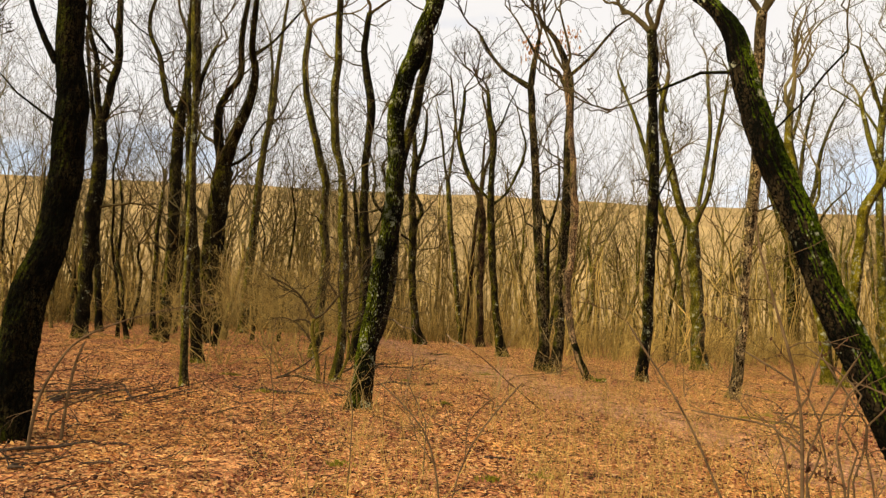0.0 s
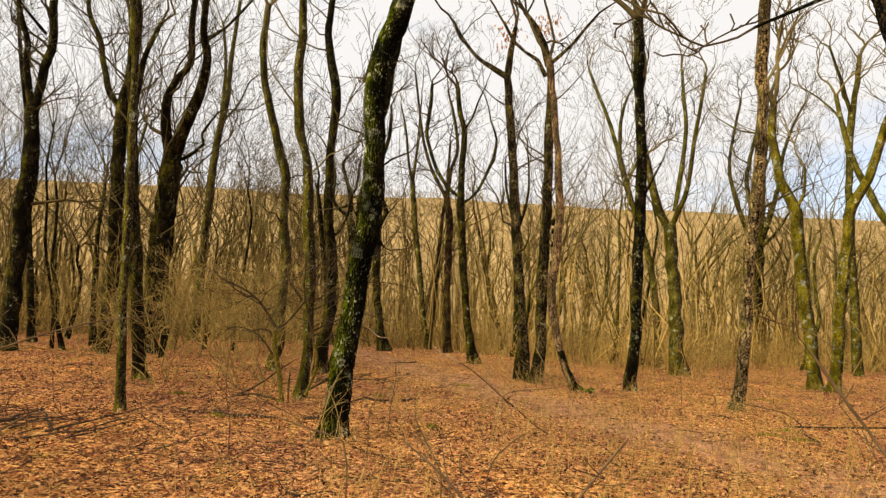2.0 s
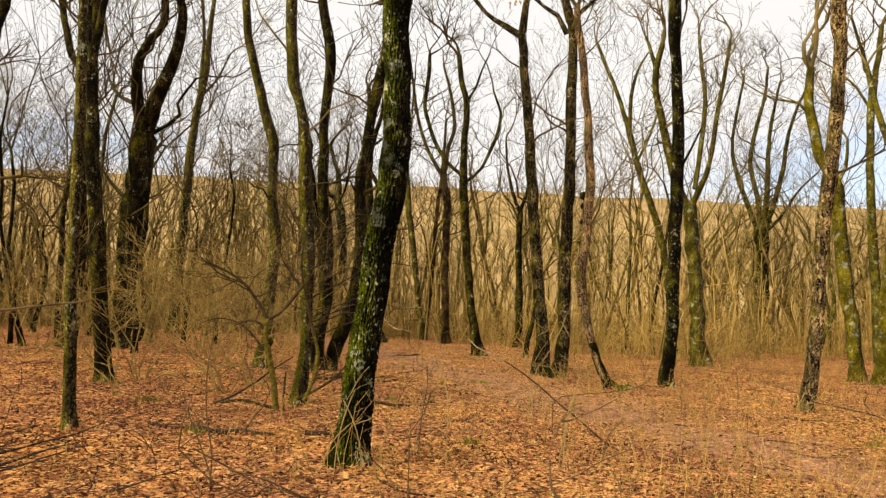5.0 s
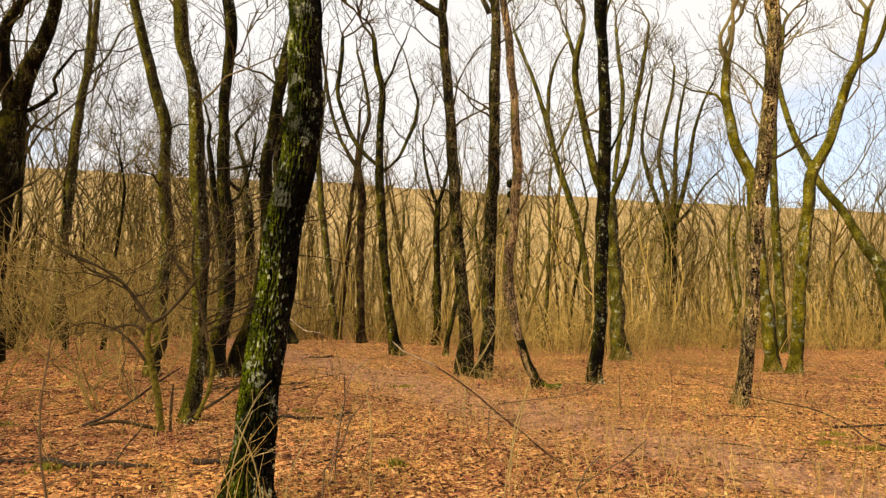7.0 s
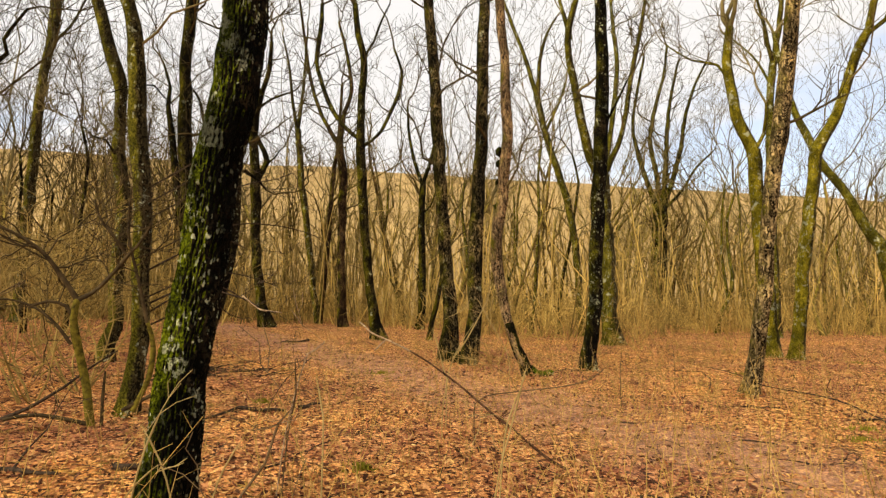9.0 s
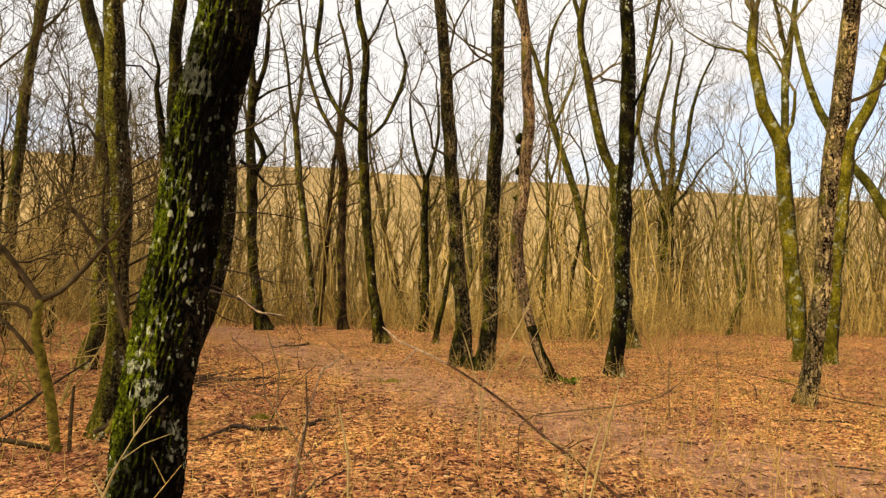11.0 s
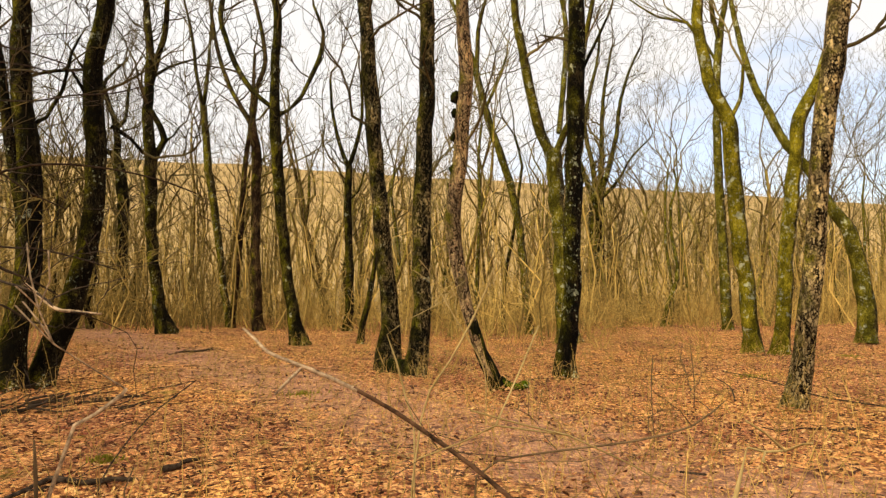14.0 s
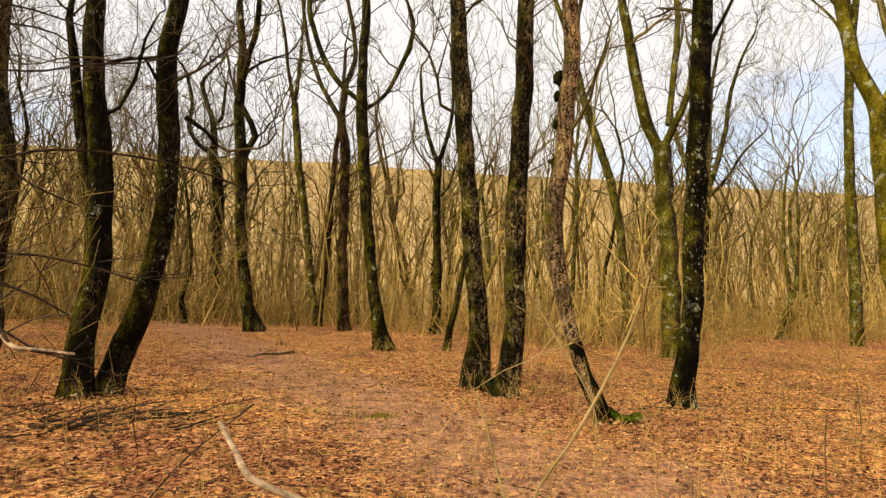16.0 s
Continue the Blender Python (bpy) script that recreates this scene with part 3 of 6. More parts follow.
grown_tree(-9.27, 25.74, "mossy", 0.65, "dark forked tree with two crooked stems",
           [(-0.0, -0.0, -0.03, 0.408), (0.02, 0.01, 1.01, 0.318), (0.03, 0.01, 3.44, 0.342), (0.15, 0.06, 5.25, 0.376), (0.26, 0.09, 6.86, 0.38)],
           [(0.26, 0.09, 6.86, 0.232), (0.09, -0.4, 8.1, 0.186), (0.2, -0.71, 9.15, 0.147), (0.58, -0.82, 9.85, 0.118), (0.95, -0.88, 10.37, 0.118), (1.03, -1.33, 11.67, 0.107), (1.31, -1.76, 13.06, 0.084)],
           [(0.26, 0.09, 6.86, 0.265), (0.75, -0.43, 8.12, 0.231), (1.3, -0.82, 9.12, 0.181), (1.68, -1.41, 10.32, 0.144), (1.63, -1.9, 11.12, 0.121), (1.95, -2.77, 12.59, 0.095)],
           [(1.06, 0.38, 11.81, 0.089), (1.63, 0.54, 12.32, 0.051), (2.2, 0.68, 13.14, 0.05), (2.96, 0.86, 14.26, 0.034)],
           [(0.43, 0.15, 6.97, 0.064), (1.01, 0.04, 7.3, 0.064), (1.37, -0.07, 7.61, 0.058), (1.32, -0.2, 7.94, 0.048), (1.95, -0.51, 8.72, 0.033)])
grown_tree(-13.02, 23.89, "dark", 0.65, "dark tree forking into two curved stems",
           [(0.0, 0.0, -0.02, 0.3), (0.01, 0.01, 0.79, 0.249), (-0.02, -0.01, 2.63, 0.242), (0.04, 0.02, 4.5, 0.272), (0.08, 0.04, 6.2, 0.258), (0.0, 0.0, 8.01, 0.205)],
           [(-0.03, -0.02, 8.0, 0.129), (-0.24, -0.2, 9.33, 0.102), (-0.26, -0.25, 10.18, 0.092), (-0.55, -0.47, 11.38, 0.082), (-0.58, -0.54, 12.44, 0.064)],
           [(0.04, 0.02, 8.01, 0.145), (0.08, 0.29, 9.53, 0.14), (0.14, 0.5, 10.61, 0.137), (-0.03, 0.61, 11.9, 0.13), (-0.17, 0.76, 13.34, 0.102)],
           [(0.13, 0.07, 10.66, 0.059), (-0.18, -0.25, 11.06, 0.051), (-0.47, -0.57, 11.45, 0.047), (-0.68, -0.87, 12.05, 0.041)])
grown_tree(-14.94, 29.03, "dark", 0.6, "slender upright dark tree",
           [(-0.0, -0.0, -0.01, 0.182), (-0.16, -0.09, 1.19, 0.137), (-0.38, -0.21, 3.34, 0.128), (-0.61, -0.33, 5.51, 0.129), (-0.74, -0.4, 7.49, 0.111), (-0.94, -0.51, 9.25, 0.092), (-1.29, -0.69, 11.44, 0.074), (-1.51, -0.81, 13.22, 0.055)])
grown_tree(-10.89, 36.15, "olive", 0.6, "pale olive tree curving gently upward",
           [(0.0, 0.0, -0.01, 0.321), (0.05, 0.01, 0.91, 0.249), (0.1, 0.03, 3.7, 0.222), (0.22, 0.07, 6.54, 0.21), (0.3, 0.09, 9.11, 0.196), (0.52, 0.16, 11.41, 0.166), (0.72, 0.22, 12.75, 0.153), (0.77, 0.23, 14.75, 0.124), (0.91, 0.27, 17.12, 0.094), (1.07, 0.32, 19.2, 0.079)],
           [(0.52, 0.16, 11.34, 0.107), (0.44, 0.45, 13.14, 0.094), (0.37, 0.73, 14.92, 0.08), (-0.03, 1.03, 17.42, 0.066)],
           [(0.57, 0.17, 11.58, 0.078), (1.19, 0.47, 12.52, 0.052), (1.67, 0.75, 13.98, 0.043)])
grown_tree(-4.03, 20.95, "olive", 0.6, "slender crooked tree with dark mossy foot",
           [(0.0, 0.0, -0.14, 0.191), (0.04, 0.02, 0.35, 0.157), (0.14, 0.03, 0.69, 0.152), (0.1, 0.04, 1.55, 0.144), (0.18, 0.03, 2.43, 0.145), (0.18, 0.02, 3.31, 0.146), (0.1, 0.01, 4.02, 0.136), (0.05, -0.01, 4.54, 0.123), (0.06, -0.04, 5.15, 0.111), (0.02, -0.1, 5.82, 0.133), (-0.27, -0.15, 6.76, 0.12), (-0.55, -0.18, 7.8, 0.113), (-0.76, -0.17, 8.61, 0.106), (-0.85, -0.16, 9.6, 0.1), (-0.78, -0.15, 10.8, 0.09)],
           [(0.091, 0.009, 4.08, 0.034), (-0.119, -0.311, 4.46, 0.021), (-0.319, -0.441, 4.49, 0.021), (-0.469, -0.611, 4.63, 0.01)])
grown_tree(-2.35, 14.78, "olive", 0.6, "olive-barked tree with mossy foot",
           [(0.0, 0.0, -0.12, 0.153), (0.03, 0.02, 0.13, 0.125), (0.08, 0.03, 0.64, 0.109), (0.11, 0.05, 1.3, 0.101), (0.09, 0.07, 2.09, 0.105), (0.06, 0.09, 2.76, 0.105), (-0.01, 0.09, 3.3, 0.107), (-0.05, 0.09, 3.84, 0.103), (-0.08, 0.09, 4.31, 0.095), (-0.1, 0.08, 4.64, 0.088), (-0.18, 0.07, 4.96, 0.08), (-0.3, 0.08, 5.35, 0.103), (-0.38, 0.1, 6.1, 0.093), (-0.42, 0.11, 6.76, 0.094), (-0.39, 0.13, 7.41, 0.084), (-0.42, 0.13, 8.2, 0.08), (-0.45, 0.13, 9.3, 0.074)])
grown_tree(-2.61, 20.49, "dark", 0.7, "dark tree leaning out from its foot",
           [(0.0, 0.0, -0.11, 0.224), (-0.04, 0.02, 0.31, 0.198), (0.05, 0.07, 1.02, 0.173), (0.14, 0.11, 1.76, 0.178), (0.13, 0.14, 2.5, 0.175), (0.08, 0.15, 3.43, 0.162), (-0.0, 0.15, 4.18, 0.146), (-0.06, 0.12, 4.82, 0.134), (-0.06, 0.11, 5.48, 0.128), (-0.1, 0.12, 6.24, 0.114), (-0.01, 0.17, 8.05, 0.135), (-0.29, 0.17, 9.46, 0.121), (-0.36, 0.17, 10.17, 0.106), (-0.25, 0.19, 11.27, 0.091)],
           [(0.107, 0.116, 2.21, 0.089), (-0.053, 0.126, 3.04, 0.081), (-0.183, 0.126, 3.78, 0.077), (-0.303, 0.156, 4.72, 0.066), (-0.403, 0.156, 5.28, 0.05), (-0.383, 0.186, 5.68, 0.033), (-0.513, 0.176, 6.14, 0.024)],
           [(-0.287, 0.047, 5.28, 0.015), (-0.447, -0.053, 5.39, 0.016), (-0.617, -0.183, 5.58, 0.019), (-0.947, -0.363, 5.52, 0.015), (-1.317, -0.563, 5.26, 0.01)],
           [(0.051, 0.153, 3.89, 0.041), (0.291, 0.203, 4.06, 0.028), (0.491, 0.213, 4.51, 0.028), (0.601, 0.193, 5.1, 0.02), (0.721, 0.203, 5.4, 0.015)])
grown_tree(-2.34, 20.91, "dark", 0.7, "dark leaning tree with a bowed trunk",
           [(0.0, 0.0, -0.11, 0.21), (0.06, 0.0, 0.33, 0.189), (0.31, 0.03, 0.95, 0.175), (0.53, 0.04, 1.78, 0.159), (0.67, 0.05, 2.53, 0.149), (0.67, 0.03, 3.39, 0.153), (0.65, -0.01, 4.24, 0.149), (0.61, -0.05, 5.01, 0.141), (0.74, -0.07, 5.69, 0.136), (0.79, -0.06, 6.4, 0.129), (1.09, -0.14, 7.89, 0.169), (1.29, -0.17, 9.12, 0.152), (1.44, -0.18, 10.14, 0.136), (1.44, -0.23, 11.38, 0.12), (1.25, -0.29, 12.6, 0.101)],
           [(0.581, -0.036, 4.41, 0.033), (0.341, -0.206, 4.82, 0.02), (0.141, -0.286, 4.78, 0.025), (-0.079, -0.376, 4.68, 0.02)],
           [(0.875, 0.056, 4.07, 0.044), (1.155, 0.186, 3.91, 0.027), (1.335, 0.286, 3.71, 0.028)])
grown_tree(-1.12, 35.13, "mossy", 0.65, "crooked tree with a bright green mossy side stem",
           [(0.0, 0.0, -0.02, 0.395), (-0.29, -0.02, 0.93, 0.23), (-0.49, -0.02, 2.37, 0.194), (-0.67, -0.02, 4.03, 0.194), (-0.72, -0.04, 5.9, 0.213), (-0.84, -0.05, 7.79, 0.185), (-0.82, -0.04, 9.06, 0.166), (-0.84, -0.04, 10.56, 0.137), (-1.03, -0.05, 12.26, 0.098)],
           [(-0.664, -0.03, 6.11, 0.125), (-0.404, -0.06, 6.72, 0.124), (-0.254, -0.07, 7.02, 0.13), (-0.384, -0.1, 7.43, 0.111), (-0.644, -0.14, 7.89, 0.097), (-0.804, -0.17, 8.19, 0.079)],
           [(-0.76, -0.04, 9.07, 0.117), (-0.53, -0.41, 10.03, 0.113), (-0.29, -0.71, 10.79, 0.104), (-0.23, -1.15, 11.87, 0.084)],
           [(-0.231, -0.01, 6.99, 0.042), (0.039, 0.02, 7.23, 0.037), (0.229, 0.05, 7.57, 0.034)],
           [(-0.733, -0.03, 9.28, 0.06), (-0.163, 0.21, 9.85, 0.052), (0.437, 0.43, 10.2, 0.043)])
grown_tree(-4.02, 46.06, "dark", 0.65, "dark tree with crooked low branches",
           [(-0.0, -0.0, -0.01, 0.322), (0.11, 0.01, 1.19, 0.271), (0.21, 0.03, 3.51, 0.274), (0.23, 0.03, 5.85, 0.276), (0.05, 0.01, 7.6, 0.273), (-0.23, -0.03, 8.52, 0.252)],
           [(-0.23, -0.03, 8.46, 0.165), (-0.88, -0.26, 8.81, 0.102), (-1.28, -0.48, 9.6, 0.118), (-1.17, -0.68, 10.87, 0.092), (-1.45, -1.0, 12.19, 0.074), (-1.77, -1.16, 12.69, 0.055)],
           [(-0.12, -0.01, 8.53, 0.193), (-0.13, -0.41, 9.85, 0.161), (-0.4, -0.69, 10.63, 0.128), (-0.67, -1.06, 11.67, 0.117), (-0.35, -1.18, 12.23, 0.071), (0.18, -1.3, 12.82, 0.046)],
           [(-0.17, -0.02, 9.8, 0.081), (0.2, -0.04, 10.26, 0.093), (0.37, -0.22, 12.02, 0.068)])
grown_tree(2.59, 28.41, "mossy", 0.55, "tree with one mossy upturned side limb",
           [(0.0, 0.0, -0.03, 0.314), (-0.12, 0.02, 0.5, 0.205), (-0.28, 0.05, 1.53, 0.159), (-0.47, 0.08, 3.03, 0.151), (-0.62, 0.11, 4.73, 0.162), (-0.72, 0.13, 6.26, 0.162), (-0.75, 0.14, 7.62, 0.135), (-0.7, 0.14, 8.99, 0.125), (-0.7, 0.13, 9.68, 0.116), (-0.93, 0.17, 10.55, 0.105), (-1.03, 0.2, 11.54, 0.096)],
           [(-0.743, 0.14, 6.75, 0.063), (-1.363, 0.61, 7.4, 0.075), (-1.813, 1.05, 8.28, 0.082), (-2.093, 1.46, 9.25, 0.079), (-2.233, 1.71, 9.88, 0.084), (-2.093, 2.14, 11.32, 0.088), (-2.043, 2.5, 12.44, 0.068)],
           [(-0.635, 0.12, 6.58, 0.076), (-0.355, 0.23, 6.78, 0.048), (-0.025, 0.39, 7.15, 0.057), (0.355, 0.69, 7.96, 0.064), (0.675, 0.97, 8.74, 0.071), (0.835, 1.31, 9.69, 0.054), (0.585, 1.66, 10.68, 0.042)],
           [(-0.661, 0.13, 9.74, 0.047), (-0.381, 0.18, 10.22, 0.044), (-0.091, 0.28, 11.1, 0.036), (0.199, 0.36, 11.77, 0.027)])
grown_tree(2.11, 36.19, "brown", 0.6, "upright brown tree dividing above head height",
           [(0.0, -0.0, -0.01, 0.25), (-0.07, 0.01, 1.0, 0.2), (-0.16, 0.01, 3.54, 0.176), (-0.17, 0.02, 5.85, 0.19), (-0.21, 0.02, 7.15, 0.19), (-0.39, 0.04, 8.31, 0.164)],
           [(-0.39, 0.04, 8.23, 0.109), (-0.89, 0.48, 9.17, 0.093), (-1.41, 1.04, 10.48, 0.089), (-1.75, 1.6, 11.99, 0.082), (-2.05, 2.37, 14.2, 0.072), (-2.31, 3.03, 16.18, 0.06)],
           [(-0.34, 0.03, 8.32, 0.113), (-0.13, 0.52, 9.91, 0.104), (0.19, 0.87, 11.12, 0.095), (0.01, 1.43, 12.94, 0.083), (-0.4, 2.01, 14.82, 0.057)])
grown_tree(1.17, 39.64, "olive", 0.6, "thin olive tree in a leaning pair",
           [(0.0, -0.0, -0.01, 0.164), (-0.3, 0.02, 2.03, 0.15), (-0.66, 0.04, 4.84, 0.165), (-1.01, 0.05, 7.1, 0.165), (-1.25, 0.07, 9.67, 0.152)],
           [(-1.25, 0.07, 9.61, 0.11), (-1.08, -0.16, 11.35, 0.082), (-1.0, -0.38, 13.02, 0.054), (-0.92, -0.6, 14.68, 0.04)],
           [(-1.27, 0.07, 9.61, 0.096), (-1.55, -0.53, 10.91, 0.079), (-1.76, -1.23, 12.37, 0.063), (-2.13, -1.93, 13.74, 0.036)])
grown_tree(1.22, 39.03, "brown", 0.5, "thin brown stem in a leaning pair",
           [(0.0, -0.0, -0.01, 0.148), (0.14, -0.01, 1.75, 0.122), (0.34, -0.02, 4.26, 0.109), (0.44, -0.02, 6.79, 0.11), (0.66, -0.04, 9.07, 0.083), (0.8, -0.04, 11.95, 0.07)])
grown_tree(5.42, 35.17, "dark", 0.6, "dark tree with a crooked forking crown",
           [(0.0, 0.0, -0.1, 0.22), (0.05, 0.0, 1.2, 0.17), (0.02, 0.0, 3.4, 0.155), (-0.02, 0.0, 5.4, 0.15), (0.0, 0.0, 6.6, 0.14)],
           [(0.0, 0.0, 6.5, 0.1), (-0.35, 0.1, 7.5, 0.08), (-0.62, 0.2, 8.8, 0.062), (-0.7, 0.3, 10.1, 0.05)],
           [(0.02, 0.0, 6.6, 0.1), (0.3, -0.1, 7.5, 0.08), (0.5, -0.2, 8.7, 0.062), (0.42, -0.3, 10.3, 0.05)],
           [(-0.02, 0.0, 5.2, 0.05), (0.42, 0.1, 5.6, 0.04), (0.7, 0.1, 6.5, 0.03)])
grown_tree(4.28, 28.3, "dark", 0.4, "short dark leaning tree with a thin top",
           [(0.0, 0.0, -0.1, 0.12), (0.1, 0.0, 0.5, 0.095), (0.28, 0.0, 1.3, 0.082), (0.43, 0.0, 2.1, 0.07), (0.52, 0.0, 3.0, 0.045)])
twin = grown_tree(3.22, 21.35, "mottled", 0.6, "tall twin-footed tree with patchy dark bark",
           [(0.0, 0.0, -0.02, 0.263), (0.03, -0.01, 0.37, 0.237), (0.05, 0.0, 1.06, 0.165), (-0.09, 0.02, 2.33, 0.153), (-0.17, 0.05, 3.48, 0.147), (-0.27, 0.09, 4.78, 0.149), (-0.34, 0.12, 5.83, 0.142), (-0.41, 0.14, 6.89, 0.13), (-0.52, 0.17, 7.96, 0.123), (-0.57, 0.18, 8.64, 0.117), (-0.65, 0.17, 9.45, 0.113)],
           [(-0.72, 0.18, 9.43, 0.105), (-1.18, 0.37, 9.79, 0.082), (-1.62, 0.56, 10.17, 0.054), (-2.09, 0.78, 10.89, 0.057), (-2.35, 0.92, 11.45, 0.046)],
           [(-0.63, 0.16, 9.49, 0.12), (-0.55, 0.19, 10.24, 0.096), (-0.41, 0.21, 11.04, 0.08)])
withered_tuft(twin, -0.61, 0.11, 10.78, 7)
twin = grown_tree(3.43, 20.49, "mottled", 0.6, "twin-footed tree with knotty mottled bark",
           [(0.0, 0.0, -0.02, 0.232), (0.09, -0.03, 0.44, 0.187), (0.17, -0.05, 1.2, 0.157), (0.15, -0.04, 2.47, 0.165), (0.21, -0.06, 3.9, 0.146), (0.26, -0.09, 5.08, 0.14), (0.26, -0.09, 6.27, 0.135), (0.26, -0.1, 7.34, 0.136), (0.3, -0.12, 8.43, 0.117), (0.26, -0.1, 9.4, 0.111)],
           [(0.229, -0.09, 9.38, 0.123), (0.039, -0.14, 10.02, 0.105), (-0.221, -0.17, 10.55, 0.082), (-0.561, -0.17, 10.98, 0.064)],
           [(0.29, -0.1, 9.46, 0.063), (0.78, -0.44, 9.88, 0.049), (1.14, -0.72, 10.32, 0.045), (1.48, -0.98, 10.71, 0.033)],
           [(0.135, -0.066, 9.06, 0.071), (-0.115, -0.056, 9.55, 0.061), (-0.475, -0.016, 9.79, 0.044), (-0.805, 0.024, 10.09, 0.051), (-1.105, 0.034, 10.62, 0.042)])
withered_tuft(twin, 0.18, -0.07, 10.59, 7)
w = Wood()
w.tube(*curve([(-0.2, 0.86, 0.12, 0.17), (-0.14, 0.55, 0.12, 0.15), (-0.05, 0.25, 0.14, 0.15), (0.02, 0.02, 0.12, 0.17)], 0.05), 14, 0.2, 0.0, 5)
part("root", w, BARK["deep"], twin, "mossy root joining the twin stems")
kinked = grown_tree(4.07, 18.24, "scaly", 0.5, "kinked reddish-brown tree with black burls",
           [(0.0, 0.0, -0.12, 0.124), (-0.1, 0.04, 0.23, 0.102), (-0.28, 0.07, 0.6, 0.085), (-0.47, 0.11, 1.19, 0.089), (-0.56, 0.16, 1.7, 0.101), (-0.64, 0.19, 2.22, 0.113), (-0.64, 0.17, 2.75, 0.114), (-0.57, 0.1, 3.36, 0.112), (-0.57, 0.02, 3.98, 0.111), (-0.54, -0.08, 4.6, 0.105), (-0.61, -0.13, 5.22, 0.099), (-0.64, -0.16, 5.76, 0.092), (-0.65, -0.15, 6.22, 0.084), (-0.73, -0.18, 6.68, 0.089), (-0.8, -0.2, 7.59, 0.084), (-0.91, -0.18, 8.26, 0.078), (-0.92, -0.2, 8.66, 0.073)])
w = Wood()
w.tube(*curve([(-0.02, 0.0, 0.16, 0.085), (0.12, -0.01, 0.08, 0.07), (0.27, -0.02, 0.06, 0.058), (0.37, -0.02, 0.09, 0.062), (0.42, -0.02, 0.10, 0.05)], 0.03), 12, 0.25, 0.0, 3)
part("root", w, BARK["green"], kinked, "mossy surface root with a broken dark end")
w = Wood()
w.tube(*curve([(0.0, 0.0, -0.1, 0.129), (-0.1, 0.04, 0.23, 0.108), (-0.2, 0.057, 0.44, 0.098), (-0.28, 0.07, 0.6, 0.090), (-0.34, 0.084, 0.8, 0.090), (-0.42, 0.1, 1.03, 0.082)], 0.03), 18, 0.12, 0.2, 4)
part("moss", w, BARK["deep"], kinked, "dark moss round the crooked foot")
burl(kinked, -0.66, 0.02, 4.32, 0.075, 0)
burl(kinked, -0.67, 0.05, 4.09, 0.055, 1)
burl(kinked, -0.65, 0.09, 3.74, 0.065, 2)
burl(kinked, -0.67, 0.15, 3.26, 0.065, 3)
burl(kinked, -0.70, 0.21, 2.66, 0.045, 4)
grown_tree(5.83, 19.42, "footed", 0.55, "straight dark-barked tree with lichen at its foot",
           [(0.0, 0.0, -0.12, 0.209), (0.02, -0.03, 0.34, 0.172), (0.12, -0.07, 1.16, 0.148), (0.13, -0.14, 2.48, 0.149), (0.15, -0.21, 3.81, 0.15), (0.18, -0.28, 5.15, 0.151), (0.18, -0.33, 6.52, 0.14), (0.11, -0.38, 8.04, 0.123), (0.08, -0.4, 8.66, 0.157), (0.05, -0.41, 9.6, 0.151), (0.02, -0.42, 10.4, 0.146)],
           [(0.21, -0.292, 5.21, 0.031), (0.45, -0.442, 5.75, 0.026), (0.65, -0.562, 6.23, 0.021)])
grown_tree(10.54, 27.17, "olive", 0.6, "green mossy tree parted into two main limbs",
           [(0.04, -0.02, -0.04, 0.411), (-0.06, 0.03, 0.78, 0.284), (-0.1, 0.06, 2.14, 0.257), (-0.17, 0.09, 3.72, 0.24), (-0.27, 0.14, 5.32, 0.251), (-0.32, 0.17, 5.89, 0.251)],
           [(-0.35, 0.19, 5.83, 0.175), (-0.72, 0.18, 6.51, 0.164), (-1.11, 0.05, 7.66, 0.158), (-1.49, -0.13, 8.99, 0.137), (-1.78, -0.28, 10.01, 0.118), (-1.87, -0.48, 10.82, 0.116), (-1.73, -0.81, 11.69, 0.093)],
           [(-0.25, 0.13, 5.83, 0.125), (-0.1, -0.09, 6.38, 0.104), (0.07, -0.33, 6.9, 0.089), (0.18, -0.62, 7.79, 0.082), (0.21, -0.96, 9.08, 0.08), (0.29, -1.35, 10.33, 0.069), (0.34, -1.71, 11.55, 0.05)],
           [(-1.26, 0.67, 10.93, 0.077), (-1.45, 0.74, 11.67, 0.078), (-1.65, 0.8, 12.42, 0.058)],
           [(-0.13, 0.07, 6.53, 0.086), (0.32, 0.49, 8.3, 0.091), (0.73, 0.94, 10.17, 0.086), (0.86, 1.46, 11.91, 0.078), (0.94, 1.84, 13.21, 0.058)])
grown_tree(6.77, 15.64, "speckled", 0.55, "tall tree with tan and black speckled bark",
           [(0.0, 0.0, -0.12, 0.173), (0.11, -0.03, 0.25, 0.145), (0.12, -0.12, 0.82, 0.124), (0.15, -0.27, 1.78, 0.115), (0.14, -0.39, 2.55, 0.111), (0.15, -0.52, 3.32, 0.119), (0.16, -0.63, 4.0, 0.123), (0.19, -0.77, 4.77, 0.123), (0.19, -0.9, 5.55, 0.114), (0.16, -0.99, 6.13, 0.11), (0.17, -1.09, 6.72, 0.106), (0.14, -1.11, 6.95, 0.12), (0.1, -1.24, 7.81, 0.121), (0.12, -1.37, 8.81, 0.111)],
           [(0.129, -0.961, 6.14, 0.025), (0.339, -1.101, 6.41, 0.021), (0.559, -1.231, 6.67, 0.015)])
